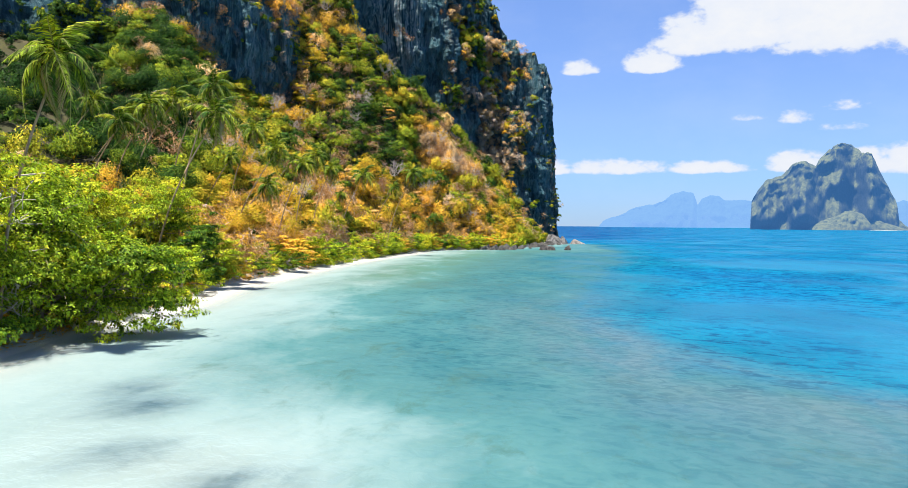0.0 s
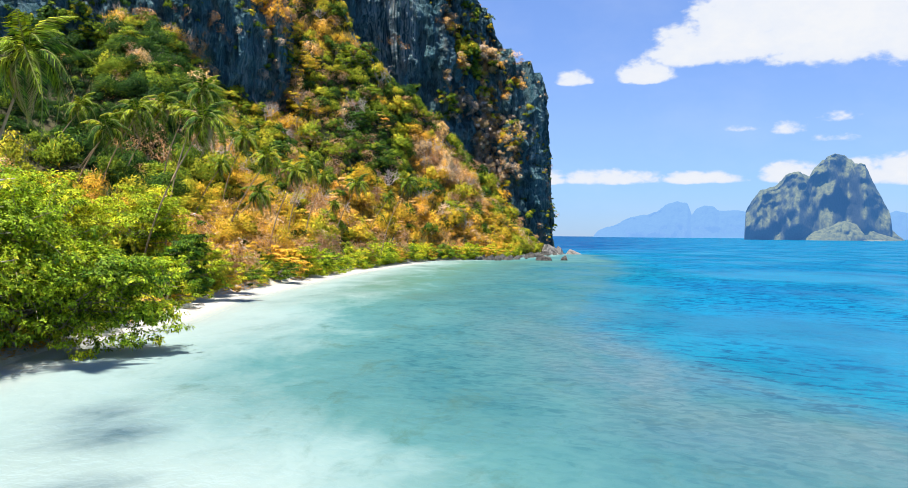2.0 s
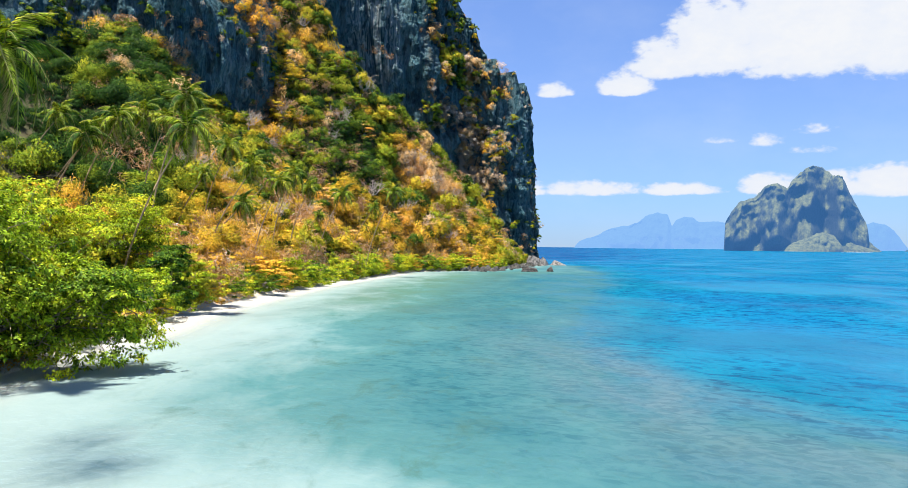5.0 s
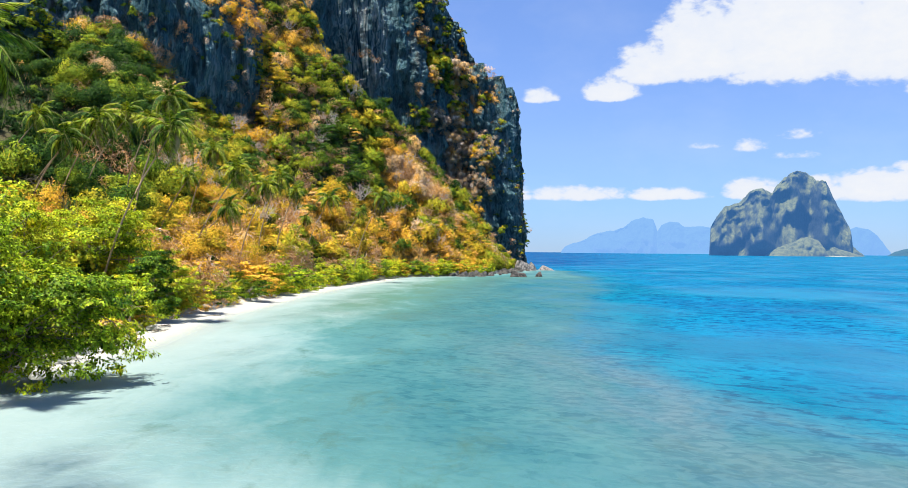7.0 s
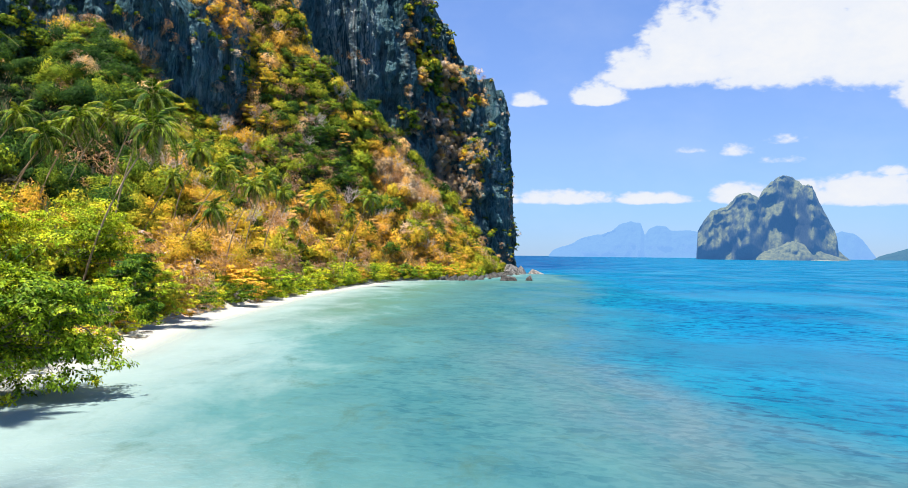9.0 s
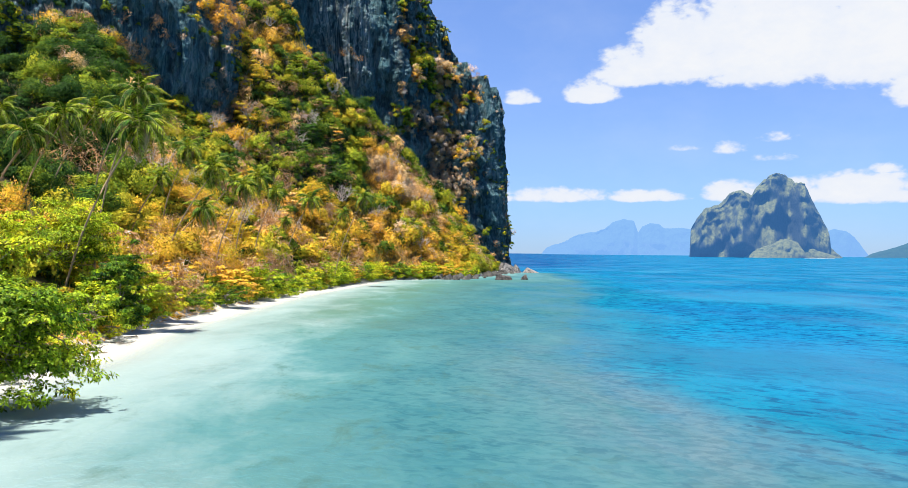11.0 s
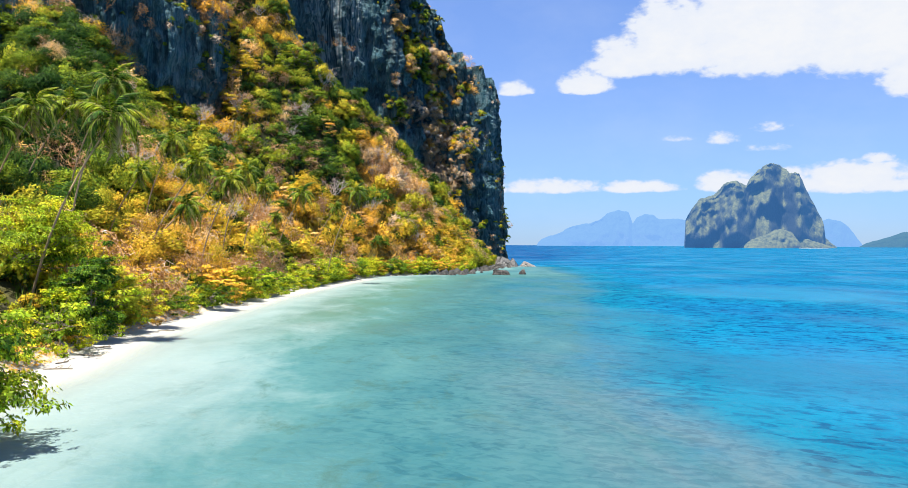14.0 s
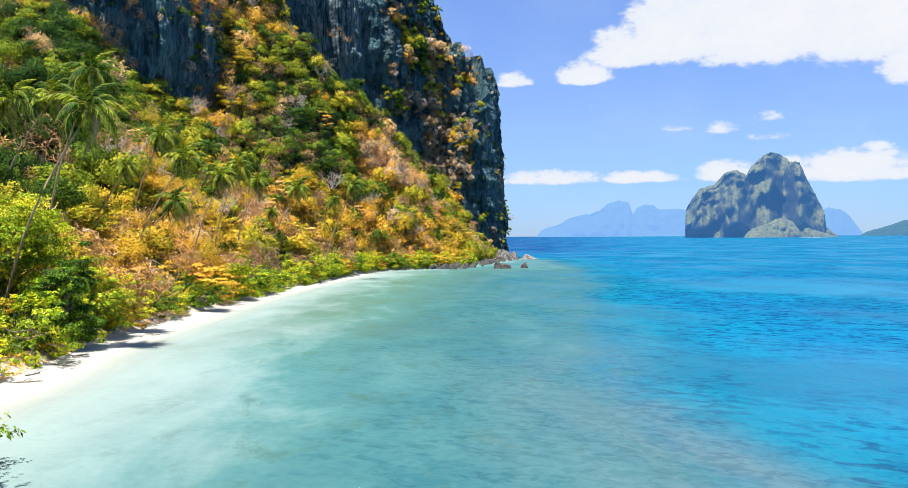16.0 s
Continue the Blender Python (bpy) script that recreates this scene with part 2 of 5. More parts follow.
def water_material():
    """Clear over pale sand at the edge, turquoise over the flats, blue past the drop; the depth attribute is in metres / 10."""
    m, n = material("sea_water")
    depth = n.node("ShaderNodeAttribute", attribute_name="depth").outputs["Fac"]
    wide = n.noise(0.035, 4.0, 0.6, n.place(1.0, 0.55, 1.0), 0.8)
    patch = n.noise(0.12, 5.0, 0.62, n.place(1.0, 0.45, 1.0), 0.3)
    d = n.math("ADD", depth, n.math("MULTIPLY", n.math("SUBTRACT", wide, 0.5), n.math("MULTIPLY", depth, 0.7)))
    d = n.math("ADD", d, n.math("MULTIPLY", n.math("SUBTRACT", patch, 0.5), n.math("MULTIPLY", n.math("MINIMUM", depth, 0.16), 1.4)))
    colour = n.ramp(d, [(0.0, (0.38, 0.46, 0.435)), (0.05, (0.24, 0.335, 0.325)), (0.11, (0.070, 0.180, 0.182)), (0.19, (0.035, 0.128, 0.146)),
                        (0.28, (0.016, 0.124, 0.188)), (0.42, (0.001, 0.146, 0.232)), (0.65, (0.001, 0.152, 0.276)), (0.8, (0.003, 0.130, 0.268)), (1.0, (0.003, 0.070, 0.195))])
    # wavelets: light and dark of their facets painted in, fronts deeper, backs paler
    gusts = n.noise(0.03, 3.0, 0.6, n.place(1.0, 0.6, 1.0), 0.5)
    blown = n.ramp(gusts, [(0.36, 0.12), (0.56, 1.0)])
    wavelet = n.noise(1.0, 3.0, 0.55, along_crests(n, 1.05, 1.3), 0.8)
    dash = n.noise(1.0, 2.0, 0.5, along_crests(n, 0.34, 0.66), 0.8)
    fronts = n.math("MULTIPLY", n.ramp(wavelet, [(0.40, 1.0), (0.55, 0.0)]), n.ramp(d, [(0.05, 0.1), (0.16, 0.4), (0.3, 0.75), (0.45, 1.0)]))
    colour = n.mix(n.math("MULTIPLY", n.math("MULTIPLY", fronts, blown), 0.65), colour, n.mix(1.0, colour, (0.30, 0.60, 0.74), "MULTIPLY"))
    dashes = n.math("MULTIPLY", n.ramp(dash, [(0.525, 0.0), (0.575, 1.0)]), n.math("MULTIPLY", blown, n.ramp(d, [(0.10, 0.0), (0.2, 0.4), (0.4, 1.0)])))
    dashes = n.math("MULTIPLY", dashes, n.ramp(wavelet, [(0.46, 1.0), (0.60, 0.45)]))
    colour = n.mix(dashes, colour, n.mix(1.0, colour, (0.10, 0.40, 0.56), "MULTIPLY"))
    # wind-roughened deep water: reaches painted darker for the sky reflection they lose
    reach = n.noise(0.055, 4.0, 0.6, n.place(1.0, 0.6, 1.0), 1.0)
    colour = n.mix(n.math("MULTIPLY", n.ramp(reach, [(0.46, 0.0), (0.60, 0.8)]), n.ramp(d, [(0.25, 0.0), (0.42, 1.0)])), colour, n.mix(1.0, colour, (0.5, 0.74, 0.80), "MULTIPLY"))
    # weed and coral under the shallows
    reef = n.noise(0.30, 6.0, 0.7, n.place(1.0, 0.5, 1.0), 0.5)
    weed = n.math("MULTIPLY", n.ramp(reef, [(0.54, 0.0), (0.70, 1.0)]), n.ramp(d, [(0.03, 0.0), (0.10, 0.6), (0.3, 0.5), (0.4, 0.0)]))
    colour = n.mix(weed, colour, (0.045, 0.10, 0.075))
    # green reflection of the wooded hill, painted into the water colour
    hill_reflection = n.node("ShaderNodeAttribute", attribute_name="hill_reflection").outputs["Fac"]
    colour = n.mix(n.math("MULTIPLY", hill_reflection, n.ramp(patch, [(0.35, 0.3), (0.6, 0.75)])), colour, (0.082, 0.158, 0.105))
    edge = n.node("ShaderNodeAttribute", attribute_name="reef").outputs["Fac"]
    stones = n.math("MULTIPLY", edge, n.ramp(n.noise(0.12, 5.0, 0.65, n.place(1.0, 0.55, 1.0), 0.8), [(0.36, 0.25), (0.60, 0.85)]))
    # the wavelets' light and dark is painted over the stones too
    colour = n.mix(stones, colour, n.mix(n.ramp(wavelet, [(0.40, 0.0), (0.60, 1.0)]), (0.064, 0.118, 0.142), (0.094, 0.152, 0.174)))
    ripple = n.noise(0.7, 5.0, 0.6, n.place(1.0, 0.7, 1.0), 0.6)
    swell = n.noise(0.10, 3.0, 0.5, n.place(0.5, 1.0, 1.0), 0.4)
    chop = n.math("ADD", n.math("ADD", n.math("MULTIPLY", ripple, 0.4), n.math("MULTIPLY", wavelet, 0.22)), swell)
    clear = n.ramp(depth, [(0.0, 0.0), (0.010, 0.4), (0.03, 0.88), (0.08, 1.0)])
    bump = n.node("ShaderNodeBump")
    bump.inputs["Strength"].default_value, bump.inputs["Distance"].default_value = 0.9, 0.9
    n.link(chop, bump.inputs["Height"])
    body = n.node("ShaderNodeBsdfDiffuse")
    n.link(colour, body.inputs[0])
    n.link(bump.outputs[0], body.inputs[1])
    gloss = n.node("ShaderNodeBsdfGlossy")
    gloss.inputs["Roughness"].default_value = 0.2
    n.link(bump.outputs[0], gloss.inputs["Normal"])
    fresnel = n.node("ShaderNodeFresnel")
    fresnel.inputs[0].default_value = 1.33
    n.link(bump.outputs[0], fresnel.inputs["Normal"])
    # a choppy sea never mirrors like a pond
    mix = n.node("ShaderNodeMixShader")
    n.link(n.math("MINIMUM", fresnel.outputs[0], n.ramp(gusts, [(0.38, 0.20), (0.56, 0.05)])), mix.inputs[0])
    n.link(body.outputs[0], mix.inputs[1])
    n.link(gloss.outputs[0], mix.inputs[2])
    see = n.node("ShaderNodeMixShader")
    n.link(clear, see.inputs[0])
    n.link(n.node("ShaderNodeBsdfTransparent").outputs[0], see.inputs[1])
    n.link(mix.outputs[0], see.inputs[2])
    finish(n, see.outputs[0])
    return m


def bark_material(name, a, b):
    m, n = material(name)
    k = n.noise(6.0, 6.0, 0.7, n.place(1, 1, 0.4))
    finish(n, principled(n, n.mix(n.ramp(k, [(0.3, 0.0), (0.7, 1.0)]), a, b), 0.9, k, 0.6, 0.03))
    return m


def twig_material():
    """Leafless twigs: pinkish tan, some bleached nearly white."""
    m, n = material("bare_twigs")
    k = n.node("ShaderNodeNewGeometry").outputs["Random Per Island"]
    colour = n.ramp(k, [(0.0, (0.34, 0.17, 0.06)), (0.6, (0.54, 0.29, 0.11)), (0.9, (0.58, 0.38, 0.21)), (1.0, (0.66, 0.57, 0.48))])
    finish(n, principled(n, colour, 0.9))
    return m


def cliff_material():
    """Weathered limestone: dark blue-green skin, pale water streaks, one tall washed wall, broken grain."""
    m, n = material("limestone")
    streak = n.noise(1.0, 6.0, 0.6, n.place(0.30, 0.30, 0.016), 1.2)
    thin = n.noise(1.0, 5.0, 0.65, n.place(0.8, 0.8, 0.045), 1.6)
    broad = n.noise(0.03, 4.0, 0.6, n.place(1, 1, 0.6))
    blocks = n.noise(0.22, 8.0, 0.68, n.place(1, 1, 0.7), 0.8)
    grit = n.noise(1.1, 8.0, 0.72, n.place())
    # the washed wall behind the wooded ridge
    away = n.node("ShaderNodeVectorMath", operation="LENGTH")
    scaled = n.node("ShaderNodeVectorMath", operation="SUBTRACT")
    n.link(n.place(1 / 17, 1 / 30, 1 / 34), scaled.inputs[0])
    scaled.inputs[1].default_value = (-29 / 17, 381 / 30, 100 / 34)
    n.link(scaled.outputs[0], away.inputs[0])
    washed = n.ramp(n.math("ADD", away.outputs["Value"], n.math("MULTIPLY", n.math("SUBTRACT", streak, 0.5), 0.9)), [(0.45, 1.0), (1.0, 0.0)], True)
    pale = n.math("ADD", n.math("MULTIPLY", streak, 0.55), n.math("ADD", n.math("MULTIPLY", thin, 0.45), n.math("MULTIPLY", broad, 0.35)))
    colour = n.ramp(pale, [(0.52, (0.017, 0.066, 0.086)), (0.62, (0.06, 0.155, 0.19)), (0.71, (0.125, 0.235, 0.265)), (0.82, (0.26, 0.36, 0.38))])
    flow = n.noise(1.0, 5.0, 0.6, n.place(0.34, 0.34, 0.030), 2.2)
    sheet = n.ramp(flow, [(0.36, (0.016, 0.056, 0.074)), (0.46, (0.08, 0.15, 0.175)), (0.55, (0.27, 0.34, 0.36)), (0.66, (0.46, 0.50, 0.50))])
    # darker where the noise that also drives the bump runs low
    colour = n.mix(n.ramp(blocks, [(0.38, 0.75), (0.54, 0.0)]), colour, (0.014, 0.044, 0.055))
    colour = n.mix(washed, colour, sheet)
    colour = n.mix(n.ramp(grit, [(0.54, 0.0), (0.70, 0.22)]), colour, (0.10, 0.15, 0.155))
    stain = n.noise(0.10, 5.0, 0.6, n.place(1, 1, 0.4))
    colour = n.mix(n.ramp(stain, [(0.58, 0.0), (0.72, 0.45)]), colour, (0.24, 0.16, 0.10))
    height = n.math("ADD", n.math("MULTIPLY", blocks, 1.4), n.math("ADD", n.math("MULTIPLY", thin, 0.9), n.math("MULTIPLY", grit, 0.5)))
    finish(n, principled(n, colour, 0.95, height, 1.0, 3.0, Specular_IOR_Level=0.08))
    return m


LEAF = leaf_material("leaves", 0.55, 0.42, None, 0.13, (0.35, 2.8))
WOODS = leaf_material("woodland_leaves", 0.7, 0.15, None, 0.06, (0.8, 1.65), True)
PALM_LEAF = leaf_material("palm_leaflets", 0.7, 0.18, 0.285, 0.16, (0.1, 2.1))
TWIG = twig_material()
BARK = bark_material("bark", (0.16, 0.12, 0.08), (0.34, 0.29, 0.23))
PALM_BARK = bark_material("palm_bark", (0.20, 0.13, 0.07), (0.42, 0.30, 0.18))
PALM_RIB = bark_material("palm_rib", (0.20, 0.20, 0.05), (0.34, 0.32, 0.09))
DRY_FROND = bark_material("dead_frond", (0.30, 0.19, 0.08), (0.42, 0.30, 0.14))
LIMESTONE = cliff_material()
BOULDER = rock_material("boulder_rock", (0.46, 0.42, 0.39), (0.04, 0.038, 0.038), 1.0)
WET_ROCK = rock_material("wet_boulder_rock", (0.20, 0.17, 0.16), (0.015, 0.013, 0.013), 0.9)
SHORE_ROCK = rock_material("shore_rock", (0.16, 0.145, 0.13), (0.010, 0.011, 0.012))
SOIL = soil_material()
SAND = sand_material()
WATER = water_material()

# ---------------------------------------------------------------- mesh helpers


def mesh_of(name, verts, faces, material, attributes=None, smooth=False):
    """A mesh from arrays; faces all have the same number of corners."""
    verts, faces = np.asarray(verts, np.float32), np.asarray(faces, np.int32)
    me = bpy.data.meshes.new(name)
    me.vertices.add(len(verts))
    me.vertices.foreach_set("co", verts.ravel())
    k = faces.shape[1]
    me.loops.add(faces.size)
    me.loops.foreach_set("vertex_index", faces.ravel())
    me.polygons.add(len(faces))
    me.polygons.foreach_set("loop_start", np.arange(0, faces.size, k, dtype=np.int32))
    me.update(calc_edges=True)
    for key, values in (attributes or {}).items():
        values = np.asarray(values, np.float32)
        if values.ndim == 2:
            me.attributes.new(key, "FLOAT_VECTOR", "POINT").data.foreach_set("vector", values.ravel())
        else:
            me.attributes.new(key, "FLOAT", "POINT").data.foreach_set("value", values)
    if smooth:
        me.polygons.foreach_set("use_smooth", np.ones(len(faces), bool))
    me.materials.append(material)
    return me


def part(name, me, parent, label="", m=None):
    ob = new(name, me)
    ob.parent = parent
    if m is not None:
        ob.matrix_local = m
    if label:
        ob["label"] = label
    return ob


def grid_faces(nu, nv):
    i = np.arange(nu * nv).reshape(nu, nv)
    return np.stack([i[:-1, :-1], i[1:, :-1], i[1:, 1:], i[:-1, 1:]], -1).reshape(-1, 4)


def hashed(i, j, k):
    v = np.sin(i * 127.1 + j * 311.7 + k * 74.7) * 43758.5453
    return v - np.floor(v)


def lattice(p):
    """Smooth value noise, -1 to 1, of points (..., 3)."""
    f = np.floor(p)
    w = p - f
    w = w * w * (3 - 2 * w)
    out = 0
    for a in (0, 1):
        for b in (0, 1):
            for c in (0, 1):
                k = hashed(f[..., 0] + a, f[..., 1] + b, f[..., 2] + c)
                out = out + k * (w[..., 0] if a else 1 - w[..., 0]) * (w[..., 1] if b else 1 - w[..., 1]) * (w[..., 2] if c else 1 - w[..., 2])
    return out * 2 - 1


def fbm(p, octaves=4, gain=0.5):
    total, size = 0, 1.0
    for k in range(octaves):
        total = total + size * lattice(p * 2.0 ** k + 19.3 * k)
        size *= gain
    return total


def spline(points, n):
    """n points on a smooth curve through the rows given, spaced by row number."""
    p = np.asarray(points, float)
    q = np.vstack([2 * p[0] - p[1], p, 2 * p[-1] - p[-2]])
    u = np.linspace(0, len(p) - 1, n)
    i = np.minimum(u.astype(int), len(p) - 2)
    t = (u - i)[:, None]
    a, b, c, d = q[i], q[i + 1], q[i + 2], q[i + 3]
    return 0.5 * (2 * b + (c - a) * t + (2 * a - 5 * b + 4 * c - d) * t ** 2 + (3 * b - a - 3 * c + d) * t ** 3)


# ---------------------------------------------------------------- headland
# matching stations along the coast: the foot of the woods, the foot of the cliff, its top
FOOT = [(-14, -160), (-26, -60), (-30, 30), (-31, 69), (-32, 100), (-33, 122), (-31, 155), (-27.5, 195),
         (-21, 238), (-18.5, 253), (-15.5, 268), (-9, 293), (5, 309), (16, 319), (28, 352), (41, 400),
         (50.5, 426), (48, 470), (20, 540)]
CLIFF = [(-120, -140, 50), (-140, -20, 55), (-146, 90, 58), (-142, 160, 58), (-109.9, 238.0, 58.6), (-95.6, 258.0, 71.9),
         (-80.7, 268.0, 60.5), (-70.3, 281.0, 51.0), (-57.0, 302.0, 51.5), (-66.5, 316.5, 86.7), (-58.4, 345.0, 121.3), (-37.0, 335.0, 85.1),
         (-25.7, 345.0, 70.6), (-5.6, 362.0, 52.5), (20.5, 392.0, 26.6), (36.5, 406.0, 7.0), (50, 427, 3), (47.5, 470, 3),
         (20, 540, 4)]
CREST = [(-150, -140, 90), (-170, -20, 95), (-175, 100, 98), (-165, 180, 98), (-130, 258, 100), (-110, 278, 102),
         (-92, 290, 104), (-80, 300, 106), (-70, 322, 114), (-66, 350, 118), (-58, 380, 128), (-45, 398, 150),
         (-28, 408, 154), (-8, 414, 152), (9.5, 420, 133), (30, 426, 96), (44.5, 431, 89), (41, 470, 80),
         (10, 530, 70)]
# how far behind the slope's crest the wall begins
GAP = [0, 0, 0, 0, 0, 0, 0, 0, 0, 4, 8, 42, 46, 32, 12, 3, 0, 0, 0]
STATIONS = len(FOOT) - 1
NU, NS, NC, NT = 700, 60, 120, 10
foot, cliff, crest = spline(FOOT, NU), spline(CLIFF, NU), spline(CREST, NU)
shelf_back = np.interp(np.linspace(0, STATIONS, NU), np.arange(STATIONS + 1), GAP)
along = np.linspace(0, STATIONS, NU)


def build_headland():
    """Rows run along the coast; columns climb from the beach over the slope and the cliff to the top."""
    rows = []
    f3 = np.column_stack([foot, np.full(NU, 0.5)])
    inland = cliff[:, :2] - foot
    inland = inland / np.maximum(np.linalg.norm(inland, axis=1, keepdims=True), 0.5)
    beach = f3.copy()
    beach[:, :2] -= inland * 4
    beach[:, 2] = -0.6
    for k in range(NS):
        t = k / (NS - 1)
        if t < 0.05:
            rows.append(beach + (f3 - beach) * (t / 0.05))
        else:
            s = (t - 0.05) / 0.95
            p = f3 + (cliff - f3) * s
            p[:, 2] = f3[:, 2] + (cliff[:, 2] - f3[:, 2]) * (0.55 * s + 0.45 * s ** 1.9)
            rows.append(p)
    wall = cliff + shelf_back[:, None] * np.array([-0.35, 0.94, -0.12])
    for k in range(1, NC):
        t = k / (NC - 1)
        if t < 0.1:
            rows.append(cliff + (wall - cliff) * (t / 0.1))
            continue
        t = (t - 0.1) / 0.9
        p = wall + (crest - wall) * t
        steep = 2.2 + 5.0 * np.exp(-((along - 11.7) / 1.4) ** 4) - 0.9 * np.exp(-((along - 14.0) / 0.6) ** 4) - 1.1 * np.exp(-((along - 9.5) / 0.8) ** 4)
        lean = t ** steep[:, None]
        p[:, :2] = wall[:, :2] + (crest[:, :2] - wall[:, :2]) * lean
        brow = 9.0 * math.sin(math.pi * t ** 1.25) * (1 - np.exp(-((along - 9.6) / 1.0) ** 4)) * np.clip((13.4 - along) / 0.5, 0, 1) * np.clip((along - 5.0) / 1.0, 0, 1)
        p[:, :2] -= inland * brow[:, None]
        rows.append(p)
    away = np.array([-0.80, 0.60])
    for k in range(1, NT):
        t = k / (NT - 1)
        p = crest.copy()
        p[:, :2] += away * (t * 110)
        p[:, 2] += 7 * math.sin(t * 2.6) - 80 * t * t
        rows.append(p)
    p = np.stack(rows, 1)
    # relief
    nv = p.shape[1]
    col = np.arange(nv)
    out = np.stack([inland[:, 1] * 0 - inland[:, 0], -inland[:, 1]], -1)
    slope_w = np.clip((col - 5) / 16, 0, 1) * np.clip((NS + 4 - col) / 6, 0, 1)
    cliff_w = np.clip((col - NS + 4) / 10, 0, 1) * np.clip((NS + NC + 6 - col) / 14, 0, 1)
    tip = np.clip((16.2 - along) / 2.0, 0.25, 1.0)[:, None]
    bumps = fbm(p * 0.045, 4) * 3.2 * slope_w[None]
    p[..., 2] += bumps * tip
    flute = fbm(p * np.array([0.075, 0.075, 0.012]), 5, 0.55)
    crag = 1 - np.abs(fbm(p * np.array([0.05, 0.05, 0.009]) + 7.7, 4, 0.55))
    ledge = fbm(p * np.array([0.03, 0.03, 0.09]) + 3.1, 4, 0.6)
    fine = 1 - np.abs(fbm(p * np.array([0.16, 0.16, 0.014]) + 17.7, 4, 0.6))
    hollow = (8 * np.exp(-((along - 13.4) / 0.45) ** 2) - 5 * np.exp(-((along - 14.2) / 0.35) ** 2) - 5 * np.exp(-((along - 7.4) / 0.7) ** 2))[:, None]
    broken = 1 - np.abs(fbm(p * np.array([0.10, 0.10, 0.07]) + 27.7, 5, 0.62))
    craggy = np.clip((along - 12.9) / 0.5, 0, 1)[:, None]
    push = (flute * 4.0 + crag * 5.0 - 3.5 + ledge * (0.9 + 1.6 * craggy) + fine * 3.2 - 2.2 + (broken * 6.5 - 4.0) * (0.3 + 0.7 * craggy) + hollow) * cliff_w[None] * (0.35 + 0.65 * tip)
    push = push + fbm(p * np.array([0.33, 0.33, 0.2]) + 61.0, 3, 0.6) * 1.3 * (0.4 + 0.6 * craggy) * cliff_w[None]
    p[..., 0] += out[:, None, 0] * push
    p[..., 1] += out[:, None, 1] * push
    p[..., 2] += fbm(p * 0.06 + 40.0, 4) * 6.0 * np.clip((col - NS - NC + 12) / 12, 0, 1)[None] * tip
    jag = fbm(np.stack([along * 9.0, 0 * along, 0 * along], -1), 4, 0.65) * 4.5 * np.clip((along - 13.5) / 0.8, 0, 1) * np.clip((16.4 - along) / 0.3, 0, 1)
    jag = jag + 7.0 * np.exp(-((along - 15.55) / 0.07) ** 2) - 4.0 * np.exp(-((along - 15.36) / 0.07) ** 2)
    p[..., 2] += jag[:, None] * np.clip((col - NS - NC * 0.72) / (NC * 0.28), 0, 1)[None]
    return p


LAND = build_headland()
NV = LAND.shape[1]
land_faces = grid_faces(NU, NV)
which = (np.arange(len(land_faces)) % (NV - 1)) >= NS - 2
headland_mesh = mesh_of("headland", LAND.reshape(-1, 3), land_faces, SOIL, smooth=True)
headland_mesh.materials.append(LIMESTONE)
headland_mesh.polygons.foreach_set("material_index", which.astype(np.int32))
headland_mesh.polygons.foreach_set("use_smooth", ~which)
headland = tagged(new("headland", headland_mesh), "steep limestone headland with grey cliffs above a dry wooded slope", "headland", kind="structure")

SLOPE = LAND[:, :NS].reshape(-1, 3)


def ground_z(x, y):
    d = (SLOPE[:, 0] - x) ** 2 + (SLOPE[:, 1] - y) ** 2
    near = np.argpartition(d, 4)[:4]
    w = 1 / (d[near] + 0.2)
    return float((SLOPE[near, 2] * w).sum() / w.sum())


# ---------------------------------------------------------------- sea and seabed
DROP_Y = np.array([-5000, -60, 30, 50, 60, 75, 95, 120, 160, 210, 250, 320, 400, 430, 470, 5000.0])
DROP_X = np.array([60, 45, 29, 23, 18.5, 16, 17.5, 23, 33, 47, 55, 64, 74, 56, -20, -4000.0])
SHORE = spline(FOOT, 500)


def shore_distance(x, y):
    """Metres from the foot of the woods, seawards."""
    ys = SHORE[:, 1]
    order = np.argsort(ys)
    xs = np.interp(y, ys[order], SHORE[order, 0])
    flat = x - xs
    d = np.full(x.shape, 1e9)
    for a in range(0, len(SHORE), 2):
        d = np.minimum(d, np.hypot(x - SHORE[a, 0], y - SHORE[a, 1]))
    return np.where((flat > 0) | (y > 540), d, -d)


